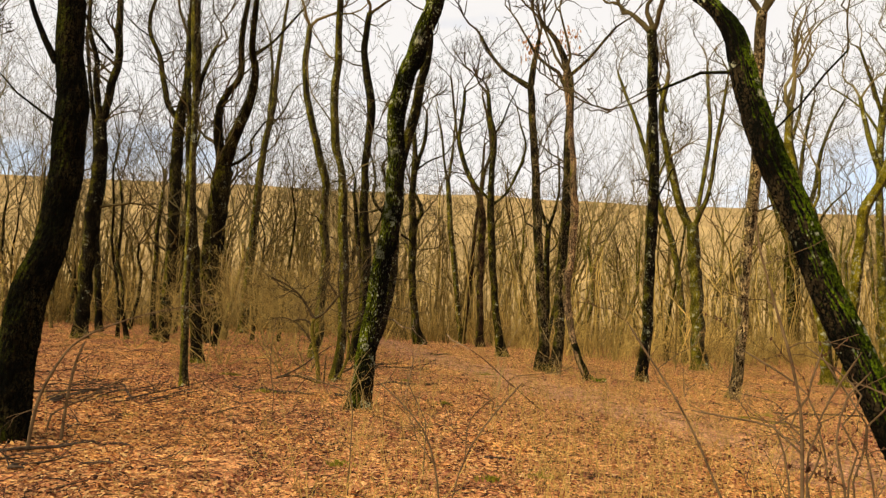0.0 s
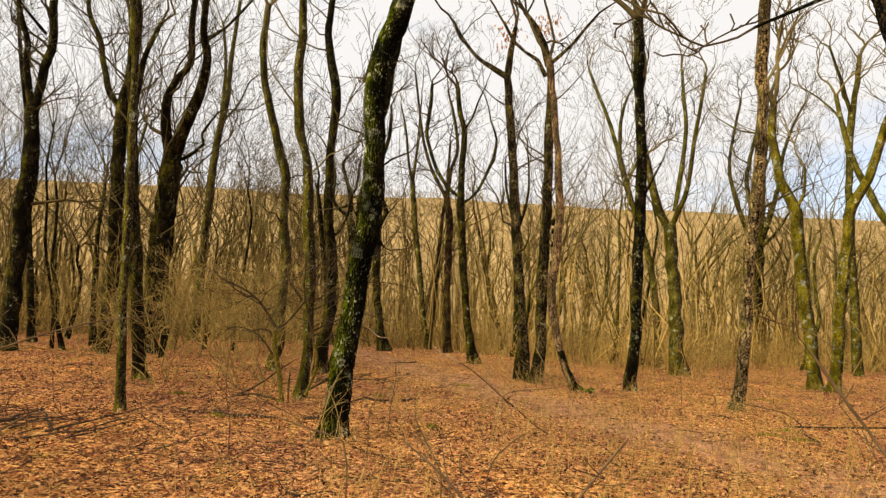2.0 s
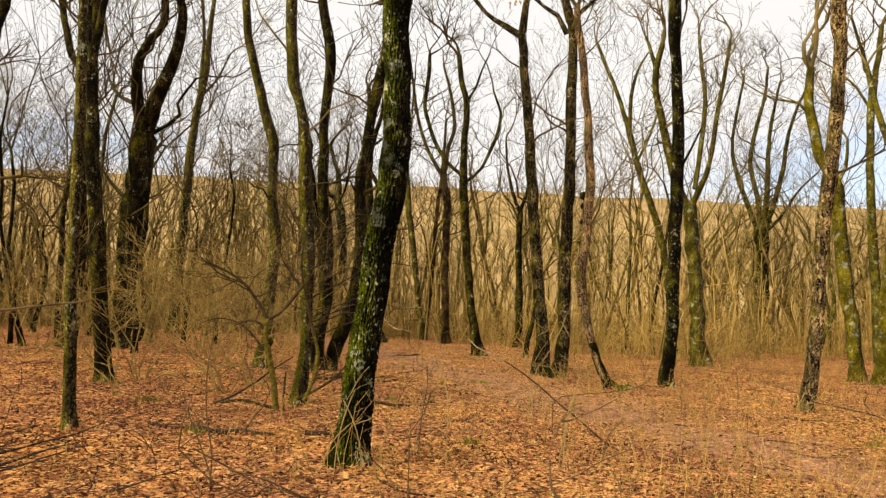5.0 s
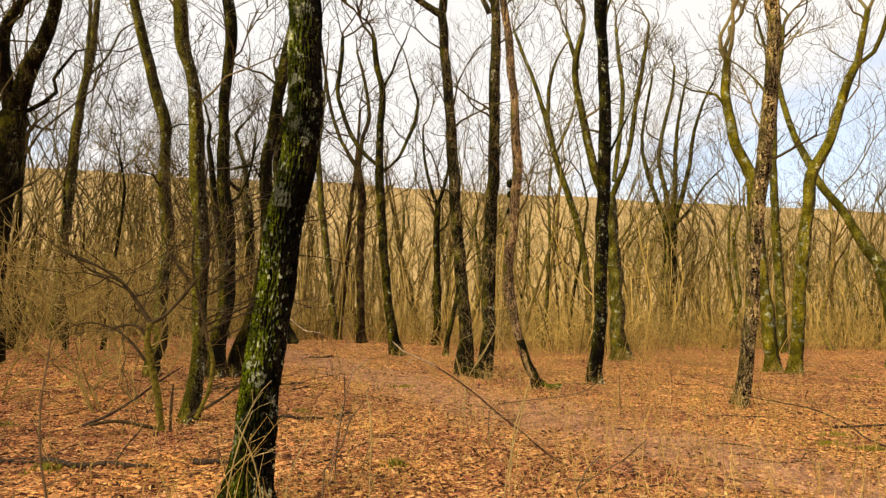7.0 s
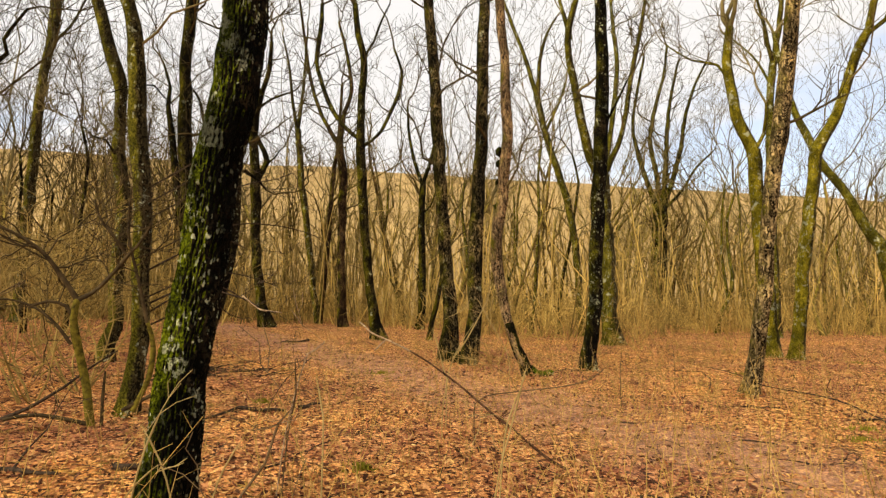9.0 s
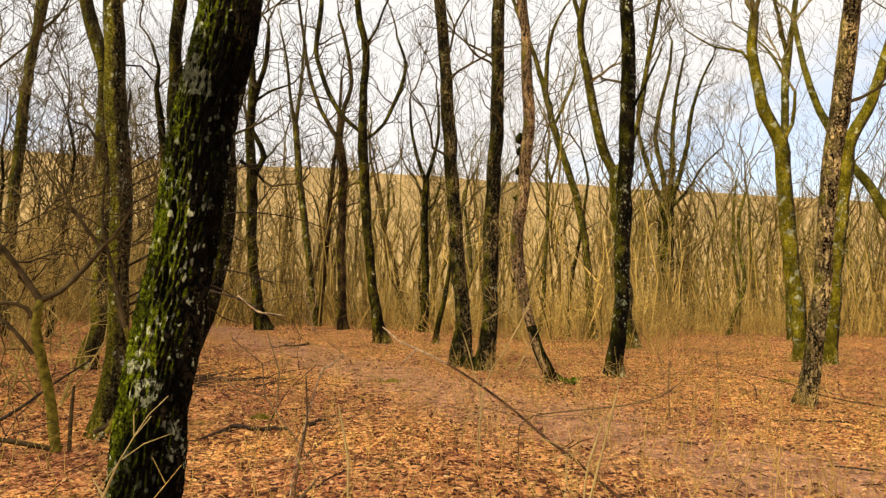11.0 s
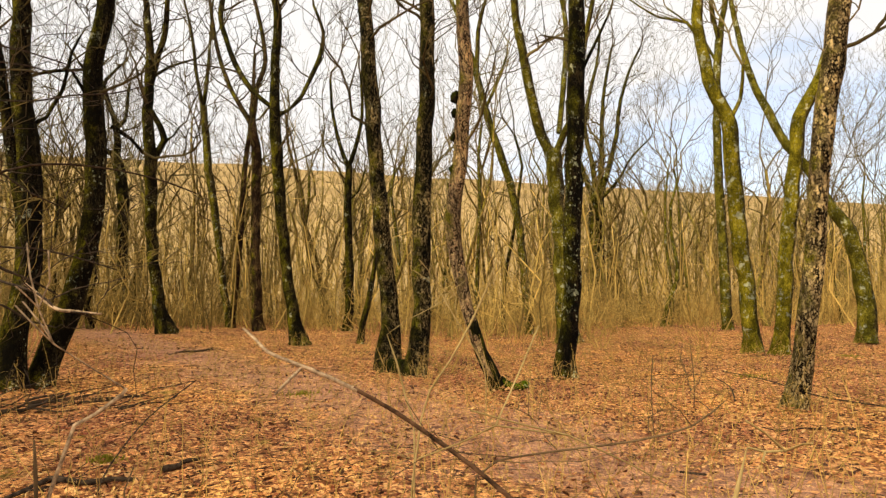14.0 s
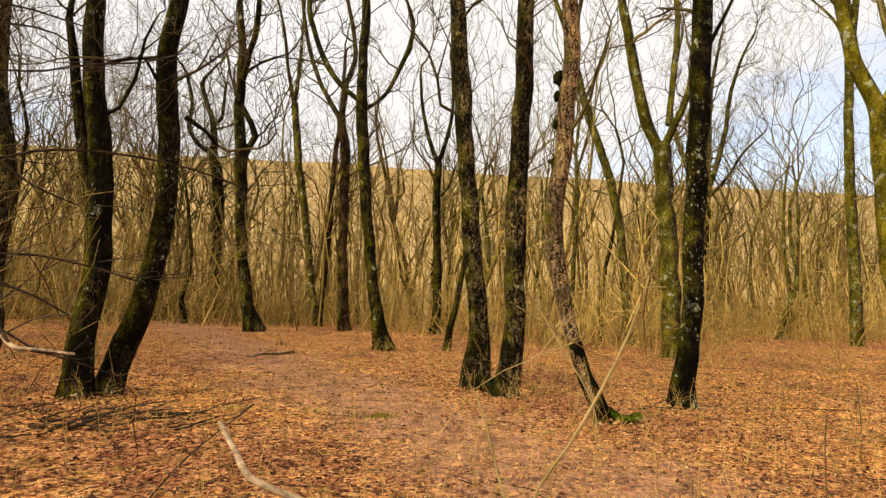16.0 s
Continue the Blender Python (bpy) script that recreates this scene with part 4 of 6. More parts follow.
grown_tree(12.91, 22.30, "yellow", 0.6, "crooked yellow-green mossy tree",
           [(0.0, 0.0, -0.05, 0.292), (-0.02, 0.02, 0.48, 0.21), (-0.12, -0.0, 1.75, 0.199), (-0.3, -0.02, 3.17, 0.195), (-0.45, -0.03, 4.63, 0.191), (-0.57, -0.04, 5.81, 0.178), (-0.96, 0.1, 6.89, 0.156), (-1.02, 0.26, 7.85, 0.147), (-1.08, 0.32, 8.64, 0.136), (-1.09, 0.18, 9.54, 0.115)],
           [(-0.57, -0.04, 5.81, 0.057), (-0.44, -0.36, 6.33, 0.049), (-0.51, -0.56, 7.14, 0.038)],
           [(-1.02, 0.26, 7.85, 0.04), (-1.37, 0.37, 8.46, 0.041), (-1.96, 0.76, 8.68, 0.028), (-2.59, 1.09, 9.2, 0.021)])
grown_tree(13.10, 21.67, "yellow", 0.65, "yellow-green mossy tree with a bent fork",
           [(0.0, 0.0, -0.04, 0.271), (0.06, -0.06, 0.52, 0.183), (0.11, -0.17, 1.85, 0.17), (0.17, -0.31, 3.34, 0.17), (0.31, -0.43, 4.68, 0.162), (0.37, -0.57, 5.76, 0.158), (0.79, -0.81, 6.69, 0.134), (1.03, -1.0, 7.72, 0.125), (1.16, -1.24, 8.47, 0.12), (1.26, -1.44, 8.86, 0.103)],
           [(1.26, -1.44, 8.87, 0.102), (1.34, -1.55, 9.54, 0.094), (1.44, -1.69, 10.33, 0.08)],
           [(1.284, -1.443, 8.8, 0.058), (1.464, -1.793, 9.04, 0.062), (1.514, -2.023, 9.45, 0.062), (1.504, -2.293, 10.07, 0.049)])
grown_tree(19.18, 24.05, "olive", 0.6, "long tree slanting far to one side",
           [(0.01, -0.02, -0.01, 0.307), (0.02, -0.02, 1.25, 0.253), (-0.14, 0.15, 3.13, 0.223), (-0.52, 0.58, 4.39, 0.174), (-0.92, 1.02, 5.61, 0.144), (-1.33, 1.48, 6.57, 0.137), (-1.67, 1.85, 7.75, 0.134), (-1.9, 2.11, 8.63, 0.119), (-2.12, 2.36, 10.06, 0.098), (-2.29, 2.55, 11.61, 0.083)])
grown_tree(11.58, 31.7, "olive", 0.6, "slanting slender olive tree",
           [(-0.0, 0.0, -0.01, 0.184), (-0.09, 0.04, 1.77, 0.15), (-0.25, 0.12, 3.67, 0.15), (-0.53, 0.25, 5.58, 0.149), (-0.96, 0.46, 7.05, 0.147), (-1.46, 0.7, 8.91, 0.139), (-1.77, 0.85, 10.41, 0.117), (-2.18, 1.04, 11.94, 0.092), (-2.75, 1.32, 13.64, 0.081), (-3.09, 1.48, 14.69, 0.058)],
           [(-1.69, 0.81, 10.03, 0.097), (-1.82, 0.29, 11.59, 0.081), (-1.69, -0.18, 12.65, 0.053), (-1.43, -0.57, 13.26, 0.039)],
           [(-1.4, 0.67, 8.66, 0.066), (-0.85, 0.43, 10.0, 0.055), (-0.63, 0.34, 10.73, 0.045)])
grown_tree(21.33, 31.99, "olive", 0.6, "pale forked tree above the undergrowth",
           [(-0.0, 0.0, -0.01, 0.252), (-0.04, 0.04, 3.07, 0.208), (-0.1, 0.09, 6.47, 0.187), (-0.1, 0.09, 9.12, 0.165), (-0.03, 0.03, 11.53, 0.165), (0.06, -0.05, 12.86, 0.177)],
           [(0.04, -0.03, 12.73, 0.104), (-0.57, -0.36, 14.03, 0.09), (-1.04, -0.58, 14.95, 0.066), (-1.51, -0.82, 15.85, 0.054)],
           [(0.07, -0.06, 12.8, 0.14), (0.24, -0.24, 14.43, 0.128), (0.35, -0.37, 15.75, 0.105)],
           [(-0.03, 0.02, 11.79, 0.071), (-0.56, 0.25, 12.9, 0.057), (-1.2, 0.58, 13.77, 0.039), (-1.84, 0.95, 14.4, 0.037)])
grown_tree(24.57, 46.75, "dark", 0.7, "low-forking dark tree with many crooked stems",
           [(-0.0, 0.0, -0.02, 0.66), (-0.05, 0.03, 2.87, 0.553), (0.03, -0.02, 5.6, 0.518), (0.05, -0.03, 7.95, 0.482)],
           [(-0.05, 0.03, 7.87, 0.207), (-0.38, 0.68, 9.62, 0.179), (-0.75, 1.53, 12.18, 0.153), (-0.8, 2.05, 14.37, 0.122), (-0.28, 2.29, 17.0, 0.102), (0.39, 2.45, 19.68, 0.082)],
           [(0.05, -0.03, 7.87, 0.222), (0.19, 0.6, 10.44, 0.171), (0.14, 1.34, 13.02, 0.159), (0.78, 1.62, 15.63, 0.139), (1.61, 1.8, 18.29, 0.102), (2.06, 2.11, 20.58, 0.084)],
           [(0.11, -0.07, 7.87, 0.221), (0.63, 0.16, 10.39, 0.188), (1.0, 0.55, 13.31, 0.155), (1.46, 0.81, 15.88, 0.117), (2.23, 0.96, 18.91, 0.079)],
           [(0.17, -0.11, 7.87, 0.21), (0.97, -0.13, 9.96, 0.18), (1.72, -0.06, 12.42, 0.149), (2.16, 0.1, 14.51, 0.132), (3.02, 0.11, 17.04, 0.091), (3.86, -0.04, 18.73, 0.07)],
           [(0.24, -0.15, 7.86, 0.12), (1.1, -0.93, 9.05, 0.1), (1.75, -1.6, 10.53, 0.07), (2.55, -2.33, 11.59, 0.049)])

# ---- the wood behind: thinner trees, some kinds repeated ----


def slim_tree(key):
    """A slender crooked tree of the thinner wood, 11 to 16 m tall."""
    rng = random.Random(900 + key)
    root = new("young_tree")
    h, r = rng.uniform(4.0, 8.5), rng.uniform(0.055, 0.12)
    rows, x, y, dx, dy = [], 0.0, 0.0, rng.gauss(0, 0.07), rng.gauss(0, 0.07)
    for i in range(7):
        rows.append((x, y, h * i / 6 - (0.1 if i == 0 else 0), r * (1.35 if i == 0 else 1 - 0.075 * i)))
        dx, dy = dx * 0.6 + rng.gauss(0, 0.13), dy * 0.6 + rng.gauss(0, 0.13)
        x, y = x + dx * h / 6 + rng.gauss(0, 0.05), y + dy * h / 6 + rng.gauss(0, 0.05)
    pts, rad = curve(rows, 0.6)
    w = Wood()
    w.tube(pts, rad, 7, 0.1, 0.2, key)
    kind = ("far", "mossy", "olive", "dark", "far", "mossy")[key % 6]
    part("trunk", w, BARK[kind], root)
    c = Wood()
    way = (pts[-1] - pts[-2]).normalized()
    for k in range(2 + key % 2):
        a = k * 2.2 + rng.uniform(0, 2)
        c.grow(rng, pts[-1], (way + Vector((math.cos(a), math.sin(a), 0.2)) * 0.4).normalized(), rng.uniform(4.5, 6.5) + (8 - h) * 0.5, rad[-1] * 0.62, 3, 0.35, 0.006, 0.36)
    for p, q in zip(pts[4:], rad[4:]):
        if rng.random() < 0.42:
            a = rng.uniform(0, 6.28)
            c.grow(rng, p, Vector((math.cos(a), math.sin(a), 0.9)), rng.uniform(1.6, 3.4), q * 0.5, 2, 0.3, 0.006, 0.4)
    part("crown", c, TWIG if key % 2 else TWIG_OLIVE_LIT, root)
    return tagged(root, "slender bare tree with a crooked grey-brown trunk", "tree", "slender trees of the wood")


taken = [(o.location.x, o.location.y) for o in scene.objects if o.get("category") == "tree"]


def edge_y(x):
    """Where the undergrowth begins."""
    return 33 + 6.5 * (1 - step(1, 7, x)) + 3 * step(13, 19, x) - 3.5 * math.exp(-((x - 9.5) / 3.5) ** 2) - 7 * (1 - step(-26, -11, x))


kinds = [slim_tree(k) for k in range(14)]
rng = random.Random(44)
spots = []
while len(spots) < 232:
    y = rng.uniform(20, 60)
    x = rng.uniform(-0.9 * y - 4, 1.3 * y + 6)
    if len(spots) < 26:
        y = rng.uniform(27, 46)
        x = rng.uniform(-0.75 * y - 2, 1.5)
    if y < edge_y(x) - 1 and not (x < -7 and y > 24):
        continue
    if rng.random() < (y - 30) / 70 or (x > 5 and rng.random() < 0.5):
        continue
    if any((x - a) ** 2 + (y - b) ** 2 < (1.0 if y < 45 else 0.5) for a, b in taken):
        continue
    if x < 0 and y < 36 and rng.random() < 0.4:
        continue
    taken.append((x, y))
    spots.append((x, y))
fresh = list(kinds)
for x, y in spots:
    m = pose(x, y, ground_z(x, y, False), rng.gauss(0, 2.5), rng.gauss(0, 2.5), rng.uniform(0, 360))
    shade = 1 if rng.random() < (0.6 if x < 1.5 else 0.12) else 0
    first = next((t for t in fresh if kinds.index(t) % 2 == shade), None)
    t = first or copy_thing(kinds[2 * rng.randrange(len(kinds) // 2) + shade], m)
    if first:
        fresh.remove(first)
    t.matrix_basis = m @ Matrix.Scale(rng.uniform(0.82, 1.12), 4)

# ---- trees farther back, too many to tell apart ----
back = Wood()
for _ in range(300):
    y = 38 + 50 * rng.random() ** 1.3
    x = rng.uniform(-0.85 * y - 6, 1.25 * y + 8)
    if y < edge_y(x) + 3:
        y += 9
    if x > 5 and rng.random() < 0.6:
        continue
    p = Vector((x, y, ground_z(x, y, False) - 0.1))
    h, r = rng.uniform(5, 8), rng.uniform(0.06, 0.15)
    pts, way = [p], Vector((rng.gauss(0, 0.1), 0, 1))
    for i in range(4):
        way = (way + Vector((rng.gauss(0, 0.12), rng.gauss(0, 0.12), 0.1))).normalized()
        pts.append(pts[-1] + way * h / 4)
    back.tube(pts, [r * (1 - 0.1 * i) for i in range(5)], 5)
    for _ in range(3):
        back.grow(rng, pts[rng.randrange(3, 5)], (way + Vector((rng.gauss(0, 0.4), rng.gauss(0, 0.4), 0.2))).normalized(), rng.uniform(3.5, 6), r * 0.6, 2, 0.35, 0.008, 0.4)
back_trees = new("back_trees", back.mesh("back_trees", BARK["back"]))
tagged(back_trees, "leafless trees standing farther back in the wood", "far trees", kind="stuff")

dim = Wood()
for _ in range(120):
    y = 43 + 34 * rng.random()
    x = rng.uniform(-0.8 * y - 4, 1.15 * y + 4)
    if y < edge_y(x) + 3:
        continue
    p = Vector((x, y, ground_z(x, y, False) - 0.1))
    r, way, pts = rng.uniform(0.06, 0.13), Vector((rng.gauss(0, 0.14), rng.gauss(0, 0.14), 1)), [p]
    for i in range(6):
        way = (way + Vector((rng.gauss(0, 0.2), rng.gauss(0, 0.2), 0.14))).normalized()
        pts.append(pts[-1] + way * rng.uniform(0.8, 1.4))
    dim.tube(pts, [r * (1 - 0.1 * i) for i in range(7)], 5)
    for i in (2, 3, 4, 5, 6, 6):
        dim.grow(rng, pts[i], (way + Vector((rng.gauss(0, 0.55), rng.gauss(0, 0.55), 0.2))).normalized(), rng.uniform(2.0, 4.2), r * 0.55, 2 if i > 4 else 1, 0.35, 0.009, 0.5)
dim_trees = new("back_trees", dim.mesh("dim_trees", THICKET))
tagged(dim_trees, "brown leafless crooked trees in the back wood", "far trees", kind="stuff")

pale = Wood()
for _ in range(150):
    y = 36 + 28 * rng.random()
    x = rng.uniform(2, 1.25 * y + 6) if rng.random() < 0.75 else rng.uniform(-0.6 * y, 2)
    if y < edge_y(x) + 2:
        continue
    p = Vector((x, y, ground_z(x, y, False) - 0.1))
    r = rng.uniform(0.035, 0.08)
    for _ in range(rng.choice((1, 1, 2, 3))):
        way, pts = Vector((rng.gauss(0, 0.16), rng.gauss(0, 0.16), 1)), [p]
        for i in range(7):
            way = (way + Vector((rng.gauss(0, 0.17), rng.gauss(0, 0.17), 0.12))).normalized()
            pts.append(pts[-1] + way * rng.uniform(0.8, 1.3))
        pale.tube(pts, [r * (1 - 0.09 * i) for i in range(8)], 5)
        for i in (3, 4, 5, 6, 7):
            pale.grow(rng, pts[i], (way + Vector((rng.gauss(0, 0.6), rng.gauss(0, 0.6), 0.2))).normalized(), rng.uniform(1.6, 3.4), r * 0.5, 1, 0.35, 0.007, 0.7)
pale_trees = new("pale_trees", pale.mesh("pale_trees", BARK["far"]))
tagged(pale_trees, "pale slender leafless trees above the thicket", "far trees", kind="stuff")

# ---- undergrowth: thin upright stems behind the clearing ----
brush, dark_brush = Wood(), Wood()
count = 0
while count < 8800:
    x = rng.uniform(-36, 62)
    y = edge_y(x) + rng.expovariate(1 / 8.0) + rng.gauss(0, 1.6) - (3.5 * rng.random() if rng.random() < 0.12 else 0)
    clump = noise.noise((x * 0.22, y * 0.22, 4.0)) + 0.5 * noise.noise((x * 0.7, y * 0.7, 8.0))
    if not -0.9 * y - 3 < x < 1.3 * y + 4 or clump < rng.uniform(-0.9, 0.2) - (0.25 if x < 4 else 0.0):
        continue
    count += 1
    h, z = rng.uniform(0.5, 2.0) * (1.15 + 0.9 * clump), ground_z(x, y, False)
    tall = rng.random() < (0.27 if x < 4 else 0.14)
    if tall:
        h = rng.uniform(2.4, 6.0)
    a, lean = rng.uniform(0, 6.28), abs(rng.gauss(0, 0.16 if tall else 0.36))
    way = Vector((math.cos(a) * lean, math.sin(a) * lean, 1)).normalized()
    p = Vector((x, y, z - 0.05))
    bend = Vector((rng.gauss(0, 0.11), rng.gauss(0, 0.11), rng.gauss(0, 0.04))) * h
    top = p + way * h
    pts = [p, p.lerp(top, 0.35) + bend, p.lerp(top, 0.7) + bend * rng.uniform(-0.5, 1.2), top]
    r = 0.012 + 0.005 * h if tall else rng.uniform(0.008, 0.014)
    sort = dark_brush if rng.random() < ((0.65 if x < 4 else 0.2) if tall else (0.34 if x < 4 else 0.16)) else brush
    sort.tube(pts, [r, r * 0.8, r * 0.6, r * 0.35], 3)
    for _ in range(rng.randrange(4, 8) if tall else rng.randrange(3, 5)):
        i = rng.choice((0, 1, 1, 2, 2))
        s = pts[i].lerp(pts[i + 1], rng.random())
        e = Vector((rng.gauss(0, 0.42), rng.gauss(0, 0.42), rng.gauss(0.3, 0.35))) * (1.5 if tall else 1)
        sort.tube([s, s + e * 0.5 + Vector((rng.gauss(0, 0.06), 0, rng.gauss(0, 0.06))), s + e], [0.011, 0.009, 0.005], 3)
undergrowth = new("undergrowth", brush.mesh("undergrowth", TWIG_PALE))
tagged(undergrowth, "dense thicket of thin tan leafless stems", "undergrowth", kind="stuff")
dark_undergrowth = new("undergrowth", dark_brush.mesh("dark_undergrowth", THICKET))
tagged(dark_undergrowth, "thin brown leafless stems standing in the thicket", "undergrowth", kind="stuff")

# ---- the wooded ridge across the dip ----
far = Wood()
for _ in range(5000):
    y = 92 + 335 * rng.random() ** 0.7
    x = rng.uniform(-1.0 * y - 10, 1.35 * y + 10)
    h, p = rng.uniform(3.0, 5.5), Vector((x, y, ground_z(x, y, False) - 0.3))
    top = p + Vector((rng.gauss(0, 0.5), 0, h))
    far.tube([p, top], [0.16, 0.03], 3)
    for _ in range(4):
        s = p.lerp(top, rng.uniform(0.3, 0.9))
        far.tube([s, s + Vector((rng.gauss(0, 1.0), rng.gauss(0, 0.8), rng.uniform(0.3, 1.4)))], [0.07, 0.02], 3)
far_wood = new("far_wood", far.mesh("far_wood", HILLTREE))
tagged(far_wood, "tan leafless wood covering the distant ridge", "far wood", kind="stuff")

# ---- bushes in the clearing ----


def bush(x, y, h, wide, stems, key, label, mat=BUSH, level=2):
    rng = random.Random(key)
    root = new("bush")
    root.location = (x, y, ground_z(x, y))
    for k in range(stems):
        a = k * 6.283 / stems + rng.uniform(-0.5, 0.5)
        w = Wood()
        lean = rng.uniform(0.25, 1.0) * wide / h
        w.grow(rng, Vector((0.08 * math.cos(a), 0.08 * math.sin(a), -0.05)), Vector((math.cos(a) * lean, math.sin(a) * lean, 1)), h * rng.uniform(0.7, 1.1), 0.015, level + 1 if k % 2 else level, 0.1, 0.0036, 1.1)
        part("stem", w, mat, root)
    return tagged(root, label, "bush", "bushes under the trees")


bush(-3.7, 15.8, 2.2, 1.5, 5, 3, "leafless tangled bush beside the clearing")
bush(-5.2, 15.0, 1.4, 0.6, 3, 4, "low leafless bush on the leaf carpet")
bush(-4.6, 18.6, 2.4, 1.6, 7, 5, "tall leafless bush of fine brown twigs")
bush(-7.4, 19.5, 2.2, 1.4, 6, 6, "tall leafless bush of fine brown twigs")
bush(-6.6, 25.0, 2.6, 2.0, 8, 21, "tall leafless bush of fine tan twigs")
bush(-9.0, 27.5, 2.8, 2.0, 8, 22, "tall leafless bush of fine tan twigs")
bush(-3.4, 24.5, 2.4, 1.6, 7, 23, "tall leafless bush of fine tan twigs")
bush(-12.0, 29.0, 2.8, 2.0, 8, 24, "tall leafless bush of fine tan twigs")
bush(-4.6, 29.0, 2.6, 2.0, 8, 25, "tall leafless bush of fine tan twigs")
bush(-3.3, 16.6, 2.3, 1.5, 7, 31, "leafless tangled bush under the trees")
bush(-5.6, 17.2, 2.2, 1.5, 7, 32, "leafless tangled bush under the trees")
bush(-9.5, 20.5, 1.8, 1.5, 6, 8, "low leafless bush of fine twigs")
bush(-5.6, 22.5, 2.5, 1.8, 7, 9, "tall leafless bush of fine brown twigs")
bush(11.6, 27.4, 1.6, 1.2, 7, 10, "dark leafless bush at a tree foot")
bush(4.2, 20.9, 1.0, 0.7, 5, 11, "small leafless bush at a tree foot", STALK, 1)
bush(10.0, 24.6, 1.2, 1.2, 6, 12, "low leafless tan bush", STALK)
bush(12.6, 23.6, 1.3, 1.2, 6, 13, "low leafless tan bush", STALK)

# ---- fallen branches ----


def stick(rows, label, mat=DEADWOOD, forks=2, key=0, name="fallen_branch", rough=0.2):
    rng = random.Random(key + 300)
    root = new(name)
    x, y = rows[0][0], rows[0][1]
    z = ground_z(x, y)
    root.location = (x, y, z)
    pts, rad = curve([(a - x, b - y, c - z, r) for a, b, c, r in rows], 0.05)
    w = Wood()
    w.tube(pts, rad, 8, rough, 0.0, key)
    part("stem", w, mat, root)
    for k in range(forks):
        i = rng.randrange(len(pts) // 4, len(pts) - 1)
        w = Wood()
        a = rng.uniform(0, 6.28)
        w.grow(rng, pts[i], Vector((math.cos(a), math.sin(a), 0.25)), rng.uniform(0.25, 0.6), rad[i] * 0.55, 1, 0.0, 0.004)
        part("side_twig", w, mat, root)
    return tagged(root, label, "branch", "fallen branches")


def lying(x, y, turn, length, r, key, label="dark fallen branch lying on the leaves", forks=2, rise=0.0):
    rng = random.Random(key)
    a, rows = radians(turn), []
    px, py = x - math.cos(a) * length / 2, y - math.sin(a) * length / 2
    for i in range(8):
        rows.append((px, py, ground_z(px, py) + r * 0.7 + rise * i / 7, r * (1 - 0.095 * i) * rng.uniform(0.88, 1.12)))
        turned = a + rng.gauss(0, 0.42)
        px, py = px + math.cos(turned) * length / 7, py + math.sin(turned) * length / 7
    return stick(rows, label, DEADWOOD, forks, key)


prop = stick([(1.86, 11.7, 0.02, 0.0115), (1.7, 11.73, 0.11, 0.0115), (1.52, 11.74, 0.25, 0.0112), (1.36, 11.72, 0.385, 0.0108), (1.2, 11.74, 0.5, 0.0104), (1.06, 11.78, 0.615, 0.010), (0.919, 11.842, 0.741, 0.0095), (0.78, 11.93, 0.85, 0.009), (0.654, 11.998, 0.939, 0.0088), (0.5, 12.03, 1.03, 0.0085)],
             "long broken branch propped at a slant, its upper end peeled pale", PROPWOOD, 1, 5, rough=0.6)
tip = Wood()
tip_pts, tip_rad = curve([(0.515, 12.027, 1.022, 0.0086), (0.42, 12.043, 1.07, 0.0085), (0.339, 12.055, 1.108, 0.009), (0.24, 12.065, 1.15, 0.0078), (0.168, 12.074, 1.184, 0.0075), (0.131, 12.139, 1.225, 0.006), (0.085, 12.24, 1.27, 0.004)], 0.03)
tip.tube([p - prop.location for p in tip_pts], tip_rad, 9, 0.6)
fork_pts, fork_rad = curve([(0.30, 12.06, 1.12, 0.0065), (0.25, 12.02, 1.085, 0.006), (0.19, 12.0, 1.03, 0.0045)], 0.03)
tip.tube([p - prop.location for p in fork_pts], fork_rad, 6, 0.3)
part("peeled_tip", tip, DEADWOOD_PALE, prop, "pale peeled wood at the broken tip")
lying(-1.68, 12.3, 2, 0.42, 0.036, 11)
lying(-2.75, 12.44, -7, 1.2, 0.038, 12)
lying(-3.6, 12.63, -9, 0.6, 0.028, 16)
lying(-0.2, 15.26, 38, 0.36, 0.032, 14, "short broken piece of dark branch on the leaves", 0)
stick([(-3.62, 14.6, 0.07, 0.02), (-3.3, 14.52, 0.2, 0.019), (-2.95, 14.5, 0.42, 0.016), (-2.7, 14.44, 0.62, 0.013), (-2.36, 14.3, 0.85, 0.008)],
      "thin dark branch propped aslant over the leaves", DEADWOOD, 1, 15)
stick([(-1.42, 14.38, 0.06, 0.010), (-1.2, 14.72, 0.08, 0.017), (-1.08, 14.95, 0.09, 0.023), (-0.98, 14.9, 0.09, 0.022), (-0.84, 14.84, 0.07, 0.021), (-0.66, 14.87, 0.07, 0.019), (-0.5, 14.83, 0.06, 0.016)],
      "crooked dark fallen branch on the leaves", DEADWOOD, 1, 30)
stick([(-0.73, 14.59, 0.05, 0.006), (-0.68, 14.96, 0.17, 0.006), (-0.48, 15.85, 0.35, 0.0053), (-0.1, 17.16, 0.5, 0.0037)],
      "pale thin dead twig slanting up from the leaves", DEADWOOD, 0, 31)
stick([(7.53, 17.6, 0.21, 0.006), (7.1, 16.3, 0.24, 0.007), (6.8, 15.22, 0.19, 0.008), (6.96, 14.15, 0.16, 0.010), (6.73, 13.18, 0.08, 0.011), (6.32, 12.42, 0.03, 0.012), (6.19, 11.8, -0.01, 0.013)],
      "long thin dark branch bent over the leaves", DEADWOOD, 2, 32)
